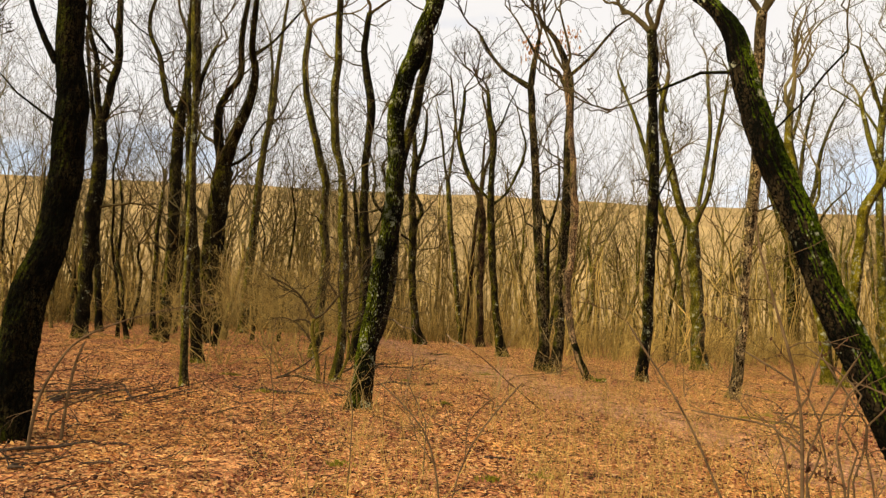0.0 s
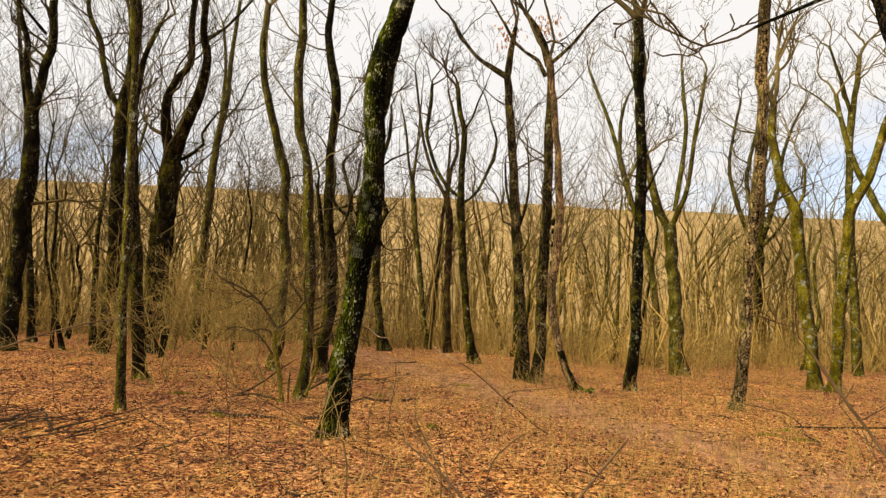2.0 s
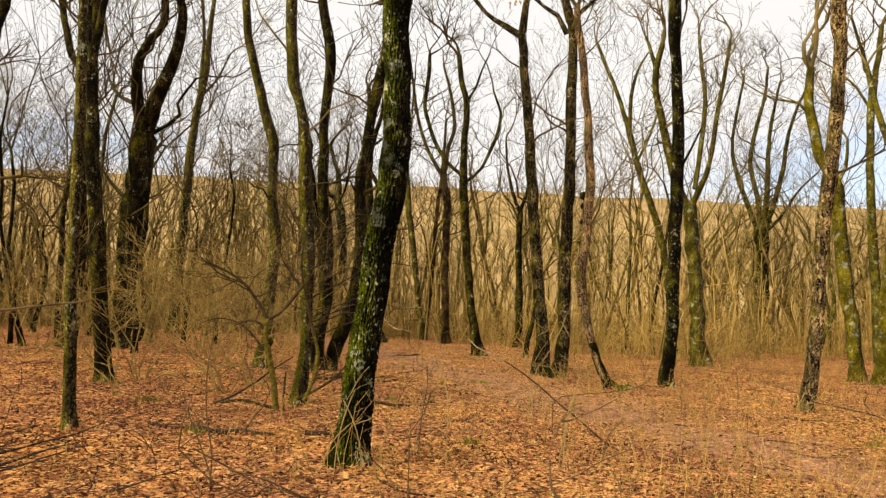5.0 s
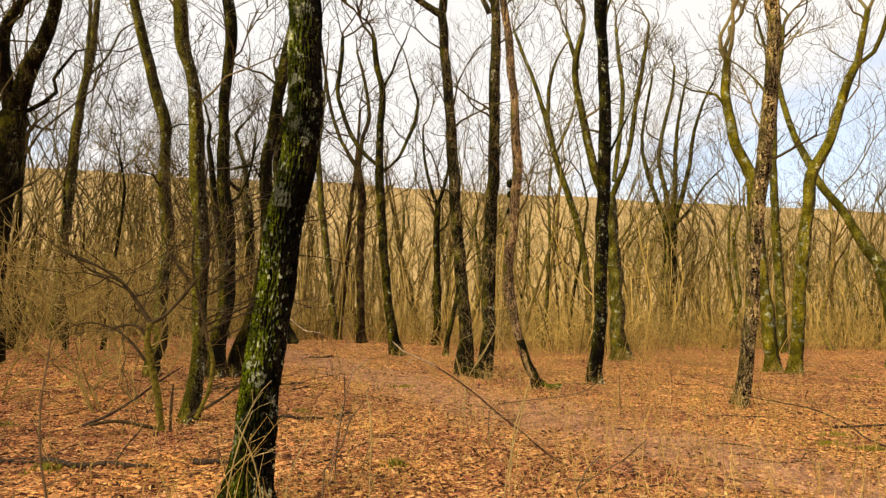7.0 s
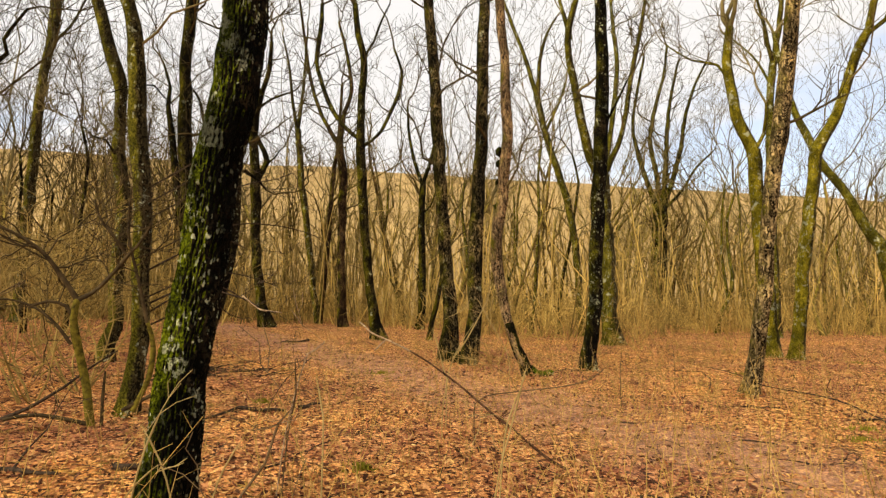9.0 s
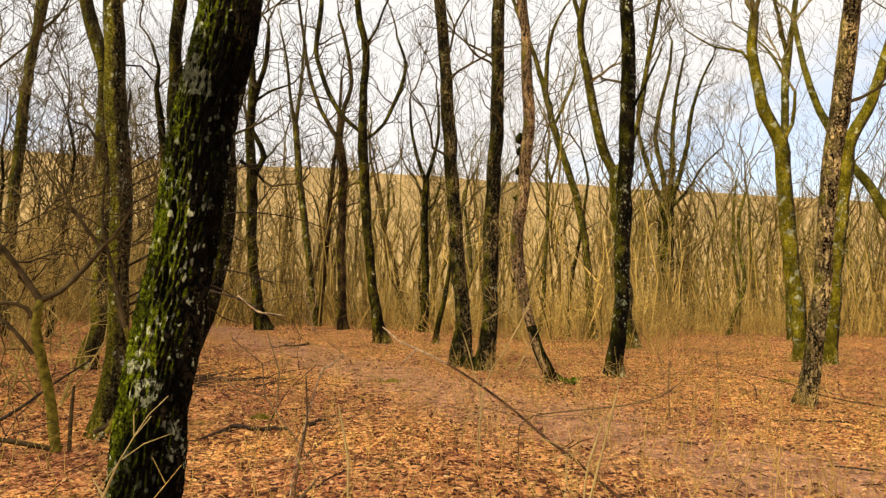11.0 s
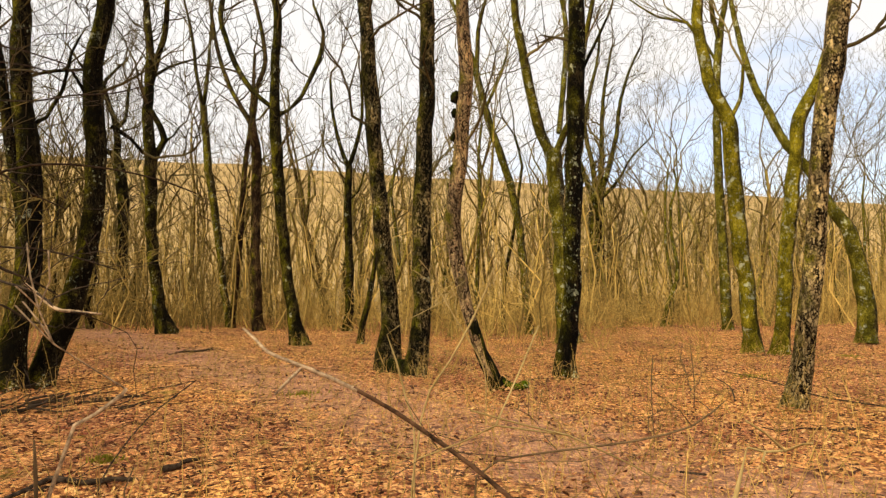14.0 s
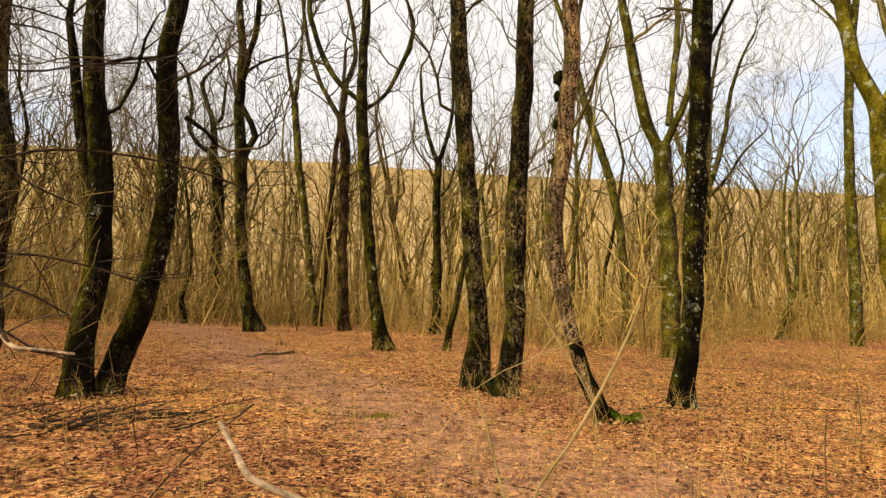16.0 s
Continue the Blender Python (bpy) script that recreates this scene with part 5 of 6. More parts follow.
stick([(6.54, 13.43, -0.01, 0.0135), (7.36, 13.41, -0.0, 0.0165), (8.44, 13.62, -0.01, 0.018), (9.71, 13.91, -0.02, 0.0195)],
      "dark fallen branch lying on the leaves", DEADWOOD, 0, 33)
stick([(6.65, 16.41, -0.03, 0.009), (6.97, 16.83, 0.09, 0.0083), (7.09, 17.26, 0.17, 0.006)],
      "short dark twig curling up from the leaves", DEADWOOD, 0, 34)
stick([(4.24, 12.56, 0.01, 0.009), (4.37, 12.42, 0.02, 0.0097), (4.52, 12.31, 0.01, 0.0083)],
      "short dark stick on the leaves", DEADWOOD, 0, 35)
stick([(3.45, 13.67, 0.02, 0.0105), (3.58, 13.53, 0.02, 0.009)],
      "short dark stick on the leaves", DEADWOOD, 0, 36)
stick([(-0.95, 25.4, 0.06, 0.02), (-0.66, 25.9, 0.09, 0.026), (-0.42, 26.55, 0.1, 0.028), (-0.1, 26.6, 0.09, 0.03), (0.24, 26.95, 0.12, 0.034)],
      "long dark fallen branch in the clearing", DEADWOOD, 2, 17)
lying(4.6, 23.4, 6, 0.7, 0.02, 18)
lying(-1.3, 8.0, 12, 0.8, 0.014, 20)
pile = random.Random(71)
for k in range(16):
    lying(pile.gauss(-4.8, 0.75), pile.gauss(10.3, 0.7), pile.gauss(15, 40), pile.uniform(0.6, 1.8), pile.uniform(0.007, 0.022), 40 + k, "dark dead branch in a loose brush pile", 2, pile.uniform(0, 0.35))
for k in range(22):
    lying(pile.gauss(-1.6, 0.75), pile.gauss(18.8, 0.33), pile.gauss(-2, 34), pile.uniform(0.5, 1.5), pile.uniform(0.006, 0.020), 60 + k, "dark dead branch in a loose brush pile", 1, pile.uniform(0, 0.25))
for k in range(10):
    lying(pile.gauss(-3.9, 0.5), pile.gauss(6.6, 0.5), pile.gauss(-20, 30), pile.uniform(0.4, 1.0), pile.uniform(0.006, 0.022), 80 + k, "dark dead branch heaped at a tree foot", 1, pile.uniform(0, 0.15))
for k in range(34):
    y = pile.uniform(5, 24)
    lying(pile.uniform(-0.6 * y - 1, 0.62 * y + 1), y, pile.uniform(0, 180), pile.uniform(0.4, 1.4), pile.uniform(0.006, 0.015), 100 + k, "thin dead twig lying on the leaves", 1)

# ---- saplings and arching stems ----


def sapling(x, y, rows, label, mat=TWIG, key=0, leaves=0, level=1, name="sapling"):
    rng = random.Random(key + 700)
    root = new(name)
    root.location = (x, y, ground_z(x, y))
    pts, rad = curve(rows, 0.1)
    w = Wood()
    w.tube(pts, rad, 6, 0.08)
    part("stem", w, mat, root)
    spots = []
    for p, r in list(zip(pts, rad))[4:]:
        if rng.random() < 0.30:
            a = rng.uniform(0, 6.28)
            w = Wood()
            w.grow(rng, p, Vector((math.cos(a), math.sin(a), 0.4)), rng.uniform(0.2, 0.55), r * 0.6, level, 0.0, 0.0025)
            part("twig", w, mat, root)
            spots += w.v
    if leaves:
        verts, faces = [], []
        spots = spots or pts
        for _ in range(leaves):
            leaf(verts, faces, rng, Vector(spots[rng.randrange(len(spots))]), 0.013 if leaves < 50 else 0.018, True)
        ob = mesh_object("withered_leaves", verts, faces, LEAF_DARK, False)
        ob.parent = root
        tagged(ob, kind="stuff")
    return tagged(root, label, "sapling", "saplings and stems")




def side_branched(x, y, h, *rows):
    """A slim leaning stem whose long thin branches reach sideways."""
    rng = random.Random(31)
    root = new("sapling")
    root.location = (x, y, -0.0115 * x + 0.0023 * y)
    w = Wood()
    w.tube(*curve([(0, 0, -0.05, 0.035), (0.03, 0.02, h * 0.4, 0.03), (-0.02, 0.03, h * 0.75, 0.022), (0.04, 0.0, h, 0.01)], 0.15), 7, 0.08)
    part("stem", w, DEADWOOD, root)
    for line in rows:
        pts, rad = curve(line, 0.1)
        w = Wood()
        w.tube(pts, rad, 5, 0.08)
        for p, r in list(zip(pts, rad))[5:]:
            if rng.random() < 0.35:
                w.grow(rng, p, Vector((rng.uniform(0, 1), rng.uniform(-1, 1), rng.uniform(-0.4, 0.5))), rng.uniform(0.2, 0.7), r * 0.6, 1, 0.0, 0.0025)
        part("branch", w, DEADWOOD, root)
    w = Wood()
    w.tube(*curve([(1.29, -1.32, 1.42, 0.004), (1.34, -1.37, 1.385, 0.0095), (1.48, -1.52, 1.283, 0.0105), (1.57, -1.515, 1.267, 0.0095), (1.70, -1.51, 1.25, 0.006)], 0.03), 7, 0.2)
    part("peeled_bend", w, DEADWOOD_PALE, root, "pale peeled wood at a broken bend")
    return tagged(root, "slim dark sapling with long bare sideways branches", "sapling", "saplings and stems")


def crooked_bush(x, y, *rows, mossy=(0, 6)):
    rng = random.Random(77)
    root = new("bush")
    root.location = (x, y, -0.0115 * x + 0.0023 * y)
    for k, line in enumerate(rows):
        pts, rad = curve(line, 0.07)
        rad = [1.25 * r for r in rad]
        w = Wood()
        w.tube(pts, rad, 7, 0.2, 0.0, k)
        for p, r in list(zip(pts, rad))[6 if k == 0 else 3:]:
            if k not in mossy and p.z > 0.7 and rng.random() < 0.55:
                w.grow(rng, p, Vector((rng.uniform(-1, 1), rng.uniform(-1, 1), rng.uniform(-0.3, 0.8))), rng.uniform(0.4, 1.2), r * 0.5, 2, 0.05, 0.003, 0.9)
        if k in mossy:
            stem = Wood()
            stem.tube(pts, rad, 9, 0.25, 0.0, k)
            part("stem", stem, MOSS_STEM, root, "yellow-green mossy stem")
        else:
            part("stem", w, BRANCH, root)
    return tagged(root, "crooked thorny leafless bush with mossy feet", "bush", "bushes under the trees")


sapling(2.04, 3.80, [(0.0, 0.0, -0.05, 0.0112), (0.0, 0.0, 0.45, 0.0112), (0.01, -0.0, 0.72, 0.0102), (0.01, -0.0, 1.06, 0.0092), (-0.01, 0.01, 1.28, 0.0083), (-0.05, 0.03, 1.5, 0.0075), (-0.11, 0.06, 1.75, 0.0067), (-0.18, 0.1, 2.09, 0.005), (-0.2, 0.11, 2.27, 0.0034)],
        "thin brown sapling with a few bare twigs", STEM, 1)
sapling(2.36, 3.90, [(0.0, 0.0, -0.05, 0.0082), (0.0, 0.0, 0.43, 0.0082), (-0.01, 0.01, 0.74, 0.0071), (-0.04, 0.03, 0.99, 0.0062), (0.01, -0.01, 1.26, 0.0044), (0.11, -0.06, 1.4, 0.0035)],
        "low sapling hung with withered brown leaves", STEM, 2, 60)
sapling(2.14, 3.98, [(0.0, 0.0, -0.05, 0.008), (0.0, 0.0, 0.59, 0.008), (-0.0, 0.0, 0.91, 0.0079), (-0.13, 0.07, 1.04, 0.0061), (-0.35, 0.18, 1.07, 0.0053), (-0.54, 0.28, 1.09, 0.0035)],
        "thin bare side stem arching over the leaves", STEM, 3)
sapling(1.72, 3.94, [(0.0, 0.0, -0.05, 0.0086), (0.0, 0.0, 0.45, 0.0086), (-0.07, 0.03, 0.66, 0.0076), (-0.19, 0.07, 0.96, 0.0067), (-0.32, 0.13, 1.22, 0.005), (-0.46, 0.18, 1.44, 0.0033), (-0.56, 0.22, 1.61, 0.0025)],
        "dark bramble stem arching up from the leaves", STEM, 4)
sapling(0.04, 4.50, [(0.0, 0.0, -0.05, 0.0081), (0.0, 0.0, 0.24, 0.0081), (-0.05, 0.0, 0.57, 0.008), (-0.14, 0.0, 0.8, 0.007), (-0.33, 0.0, 1.0, 0.0053), (-0.46, 0.01, 1.1, 0.0035)],
        "dark bramble stem arching up from the leaves", STEM, 5)
sapling(0.10, 4.51, [(0.0, 0.0, -0.05, 0.0054), (0.0, 0.0, 0.24, 0.0054), (0.05, -0.0, 0.5, 0.0054), (0.14, -0.01, 0.72, 0.0044), (0.29, -0.02, 0.94, 0.0035), (0.45, -0.03, 1.13, 0.0026)],
        "thin dry stem leaning outward", STEM, 6)
sapling(-4.09, 6.76, [(0.0, 0.0, -0.05, 0.0186), (0.02, 0.01, 0.31, 0.017), (0.08, 0.04, 0.65, 0.0153), (0.26, 0.15, 1.06, 0.0122), (0.53, 0.3, 1.27, 0.0092), (1.0, 0.56, 1.47, 0.0061), (1.5, 0.84, 1.57, 0.0046)],
        "sapling bowed over towards the clearing", STEM, 7)
sapling(-4.07, 7.31, [(0.0, 0.0, -0.05, 0.018), (0.02, 0.01, 0.47, 0.0163), (0.06, 0.03, 0.84, 0.0146), (0.12, 0.06, 1.06, 0.0113)],
        "short brown sapling broken off at the top", STEM, 8)
sapling(-4.45, 7.74, [(0.0, 0.0, -0.05, 0.0122), (0.0, 0.0, 0.18, 0.0122), (0.36, 0.14, 0.4, 0.0104), (0.65, 0.26, 0.59, 0.0086), (0.78, 0.31, 0.61, 0.0069)],
        "fork of thin dry twigs lying on the leaves", STEM, 9)
sapling(1.05, 13.00, [(0.0, 0.0, -0.05, 0.0057), (0.0, 0.0, 0.28, 0.0057), (0.03, -0.01, 0.51, 0.0056), (0.05, -0.02, 0.67, 0.0055), (0.1, -0.03, 0.83, 0.0048), (0.21, -0.07, 1.0, 0.0048), (0.32, -0.11, 1.21, 0.0041), (0.41, -0.14, 1.41, 0.0034), (0.48, -0.16, 1.62, 0.002)],
        "pale thin stem leaning over the path", STALK_GREEN, 10)
sapling(2.14, 4.12, [(0.0, 0.0, -0.05, 0.0031), (0.0, 0.0, 0.45, 0.0031), (-0.0, 0.0, 0.71, 0.003), (-0.02, 0.01, 0.87, 0.0024), (-0.07, 0.03, 1.04, 0.0024), (0.1, -0.05, 1.23, 0.002), (-0.25, 0.13, 1.5, 0.002)],
        "dry weed stem hung with withered dark leaves", STEM, 11, 34)
sapling(2.34, 4.28, [(0.0, 0.0, -0.05, 0.0032), (0.0, 0.0, 0.41, 0.0032), (0.0, -0.0, 0.68, 0.0032), (0.07, -0.03, 0.87, 0.0025), (-0.08, 0.04, 1.02, 0.0025), (0.01, -0.0, 1.21, 0.002), (0.01, -0.01, 1.22, 0.002)],
        "dry weed stem hung with withered dark leaves", STEM, 12, 34)
sapling(2.25, 4.05, [(0.0, 0.0, -0.05, 0.0031), (0.0, 0.0, 0.48, 0.0031), (-0.03, 0.02, 0.73, 0.003), (-0.02, 0.01, 0.9, 0.0024), (0.04, -0.02, 1.07, 0.0024), (-0.02, 0.01, 1.23, 0.002), (0.05, -0.03, 1.53, 0.002)],
        "dry weed stem hung with withered dark leaves", STEM, 13, 34)
sapling(2.39, 4.08, [(0.0, 0.0, -0.05, 0.0031), (0.0, 0.0, 0.47, 0.0031), (-0.03, 0.01, 0.73, 0.0031), (-0.04, 0.02, 0.89, 0.0025), (-0.07, 0.04, 1.06, 0.0024), (-0.01, 0.0, 1.23, 0.002), (0.13, -0.08, 1.51, 0.002)],
        "dry weed stem hung with withered dark leaves", STEM, 14, 34)
sapling(2.55, 4.21, [(0.0, 0.0, -0.05, 0.0032), (0.0, 0.0, 0.44, 0.0032), (0.01, -0.0, 0.72, 0.0032), (0.05, -0.03, 0.89, 0.0026), (-0.02, 0.01, 1.05, 0.0025), (0.07, -0.04, 1.24, 0.002), (-0.19, 0.11, 1.53, 0.002)],
        "dry weed stem hung with withered dark leaves", STEM, 15, 34)
sapling(2.71, 4.37, [(0.0, 0.0, -0.05, 0.0034), (0.0, 0.0, 0.4, 0.0034), (-0.02, 0.01, 0.68, 0.0034), (0.03, -0.02, 0.87, 0.0027), (0.05, -0.03, 1.05, 0.0027), (-0.03, 0.02, 1.22, 0.002), (-0.2, 0.11, 1.53, 0.002)],
        "dry weed stem hung with withered dark leaves", STEM, 16, 34)
sapling(2.80, 4.33, [(0.0, 0.0, -0.05, 0.0034), (0.0, 0.0, 0.42, 0.0034), (-0.01, 0.01, 0.7, 0.0034), (-0.04, 0.02, 0.87, 0.0027), (-0.03, 0.02, 1.05, 0.0027), (0.09, -0.05, 1.24, 0.002), (-0.15, 0.09, 1.33, 0.002)],
        "dry weed stem hung with withered dark leaves", STEM, 17, 34)
sapling(1.19, 13.40, [(0.0, 0.0, -0.05, 0.0023), (0.0, 0.0, 0.56, 0.0023), (-0.05, 0.02, 0.73, 0.0022), (-0.1, 0.04, 0.94, 0.002), (-0.16, 0.05, 1.11, 0.002)],
        "thin pale dry stem leaning outward", STALK_GREEN, 18)
sapling(2.86, 16.07, [(0.0, 0.0, -0.05, 0.0036), (0.0, 0.0, 0.55, 0.0036), (-0.14, 0.07, 0.89, 0.0036), (-0.3, 0.15, 1.18, 0.0027), (-0.46, 0.23, 1.49, 0.0027)],
        "thin pale dry stem leaning outward", STALK_GREEN, 19)
sapling(1.30, 12.66, [(0.0, 0.0, -0.05, 0.0022), (0.0, 0.0, 0.42, 0.0022), (0.1, -0.05, 0.5, 0.002), (0.38, -0.2, 0.56, 0.0019), (0.73, -0.38, 0.62, 0.0017), (0.98, -0.51, 0.70, 0.0015), (1.13, -0.6, 0.84, 0.0012)],
        "thin brown stem arching low over the leaves", STEM, 20)
sapling(-0.74, 5.79, [(0.0, 0.0, -0.05, 0.0030), (0.0, 0.0, 0.73, 0.0030), (-0.03, 0.01, 0.87, 0.0026), (-0.27, 0.07, 0.94, 0.0019), (-0.49, 0.13, 1.0, 0.0016)],
        "thin bare stem branching low", STEM, 21)
sapling(-0.12, 6.43, [(0.0, 0.0, -0.05, 0.0027), (0.0, 0.0, 0.59, 0.0027), (-0.09, 0.05, 0.75, 0.0027), (-0.19, 0.1, 0.93, 0.0023), (-0.2, 0.1, 1.05, 0.0014)],
        "thin bare stem branching low", STEM, 22)
sapling(0.31, 7.12, [(0.0, 0.0, -0.05, 0.0032), (0.0, 0.0, 0.41, 0.0032), (0.08, -0.05, 0.6, 0.0027), (0.2, -0.12, 0.73, 0.0021), (0.31, -0.19, 0.81, 0.0016)],
        "thin bare stem branching low", STEM, 23)
sapling(5.95, 16.39, [(0.0, 0.0, -0.05, 0.007), (0.01, -0.01, 0.28, 0.007), (-0.0, 0.0, 0.56, 0.0061), (-0.02, 0.01, 0.79, 0.0052)],
        "thin dry stem standing in the leaves", STEM, 24)
sapling(-2.42, 9.79, [(0.0, 0.0, -0.05, 0.0078), (0.0, 0.0, 0.3, 0.0078), (-0.05, -0.03, 0.58, 0.0077), (-0.07, -0.04, 0.93, 0.0067), (-0.05, -0.03, 1.21, 0.0047), (-0.04, -0.02, 1.39, 0.0038)],
        "thin dark stem standing in the leaves", STEM, 25)
sapling(-0.75, 9.28, [(0.0, 0.0, -0.05, 0.0029), (0.0, 0.0, 0.61, 0.0029), (0.1, -0.01, 0.75, 0.0025), (0.15, -0.02, 0.92, 0.0017), (0.21, -0.03, 0.99, 0.0012)],
        "thin bare stem bending over", STEM, 26)
sapling(0.82, 10.64, [(0.0, 0.0, -0.05, 0.002), (0.05, -0.03, 0.33, 0.002), (0.13, -0.07, 0.68, 0.0016), (0.21, -0.12, 1.06, 0.0011)],
        "thin pale dry stem bending over", STALK_GREEN, 27)
sapling(0.9, 10.72, [(0.0, 0.0, -0.05, 0.002), (0.03, 0.01, 0.36, 0.0019), (0.06, 0.0, 0.62, 0.0015), (0.16, -0.02, 0.88, 0.001)],
        "thin pale dry stem bending over", STALK_GREEN, 37)
sapling(-0.60, 11.40, [(0.0, 0.0, -0.05, 0.0045), (0.05, 0.01, 0.4, 0.0044), (0.121, 0.02, 0.75, 0.0042), (0.151, 0.02, 0.87, 0.0042), (0.202, 0.02, 1.035, 0.0046), (0.25, 0.02, 1.06, 0.0034), (0.316, 0.02, 1.11, 0.0034), (0.325, 0.02, 1.125, 0.005)],
        "pale peeled dry stem bent over near its top", DEADWOOD_PALE, 38)
sapling(-0.56, 11.38, [(0.0, 0.0, -0.05, 0.0042), (0.03, 0.02, 0.4, 0.004), (0.085, 0.03, 0.75, 0.0036), (0.075, 0.03, 0.93, 0.003), (0.07, 0.03, 1.0, 0.0028)],
        "short brown broken stem beside a pale one", STEM, 39)
sapling(-0.32, 10.62, [(0.0, 0.0, -0.05, 0.0023), (0.0, 0.0, 0.71, 0.0023), (-0.03, 0.01, 0.87, 0.002), (-0.05, 0.01, 0.96, 0.002)],
        "thin pale stem standing in the leaves", STALK_GREEN, 28)
sapling(4.07, 14.77, [(0.0, 0.0, -0.05, 0.0039), (-0.01, 0.01, 0.29, 0.0038), (-0.01, 0.01, 0.6, 0.0032), (0.01, -0.0, 0.81, 0.0025)],
        "thin bare stem standing in the leaves", STEM, 29)
for q, (x, y, dx, dy, h) in enumerate(((-1.42, 10.38, 0.18, -0.05, 0.95), (-1.15, 10.42, -0.22, 0.03, 0.8), (-1.0, 10.5, 0.2, -0.1, 0.7), (-1.55, 10.55, 0.3, -0.2, 0.6))):
    sapling(x, y, [(0.0, 0.0, -0.05, 0.0024), (dx * 0.15, dy * 0.2, h * 0.3, 0.0022), (dx * 0.5, dy * 0.5, h * 0.6, 0.0018), (dx, dy, h * 0.85, 0.0012)],
            "thin pale dry stem at an oak foot", STALK_GREEN, 50 + q)
side_branched(-2.3, 15.0, 3.6, [(0.05, 0.0, 1.69, 0.0136), (0.73, -0.43, 2.04, 0.0105), (0.93, -0.34, 2.22, 0.0093), (1.07, -0.28, 2.28, 0.0086), (1.3, -0.18, 2.32, 0.008), (1.59, -0.05, 2.32, 0.0068), (1.9, 0.08, 2.28, 0.0055), (2.18, 0.2, 2.2, 0.0035)],
              [(0.05, 0.0, 2.34, 0.0088), (0.77, -0.41, 2.69, 0.0068), (0.9, -0.35, 2.71, 0.0061), (1.1, -0.27, 2.75, 0.0055), (1.31, -0.18, 2.84, 0.0048), (1.56, -0.07, 2.91, 0.0042), (1.81, 0.04, 3.04, 0.0028)],
              [(0.05, 0.0, 1.36, 0.0103), (0.82, -0.39, 1.71, 0.0079), (0.95, -0.33, 1.69, 0.0072), (1.1, -0.27, 1.69, 0.0066), (1.34, -0.17, 1.64, 0.0059), (1.62, -0.04, 1.55, 0.004)],
              [(0.05, 0.0, 1.27, 0.0136), (0.82, -0.39, 1.62, 0.0105), (0.96, -0.33, 1.53, 0.0092), (1.11, -0.26, 1.46, 0.0079), (1.27, -0.19, 1.35, 0.004)],
              [(0.05, 0.0, 1.0, 0.012), (0.83, -0.39, 1.35, 0.0092), (0.97, -0.32, 1.28, 0.0079), (1.1, -0.27, 1.18, 0.0066), (1.25, -0.2, 1.13, 0.004)],
              [(0.05, 0.0, 2.73, 0.009), (0.75, -0.42, 3.08, 0.0069), (0.89, -0.36, 3.09, 0.007), (1.03, -0.3, 3.09, 0.0056), (1.27, -0.19, 3.06, 0.0042)],
              [(0.05, 0.0, 2.54, 0.009), (0.76, -0.42, 2.89, 0.0069), (0.89, -0.36, 2.98, 0.0055), (1.04, -0.3, 2.99, 0.0055), (1.14, -0.25, 2.98, 0.0042), (1.25, -0.2, 2.92, 0.0041)],
              [(0.05, 0.0, 1.88, 0.0086), (0.79, -0.4, 2.23, 0.0066), (0.93, -0.34, 2.19, 0.0053), (1.08, -0.28, 2.08, 0.004), (1.29, -0.18, 1.99, 0.0027)],
              [(0.05, 0.0, 1.15, 0.011), (0.7, -0.6, 1.48, 0.0095), (1.34, -1.37, 1.38, 0.008), (1.48, -1.52, 1.28, 0.007), (1.68, -1.51, 1.25, 0.004)])
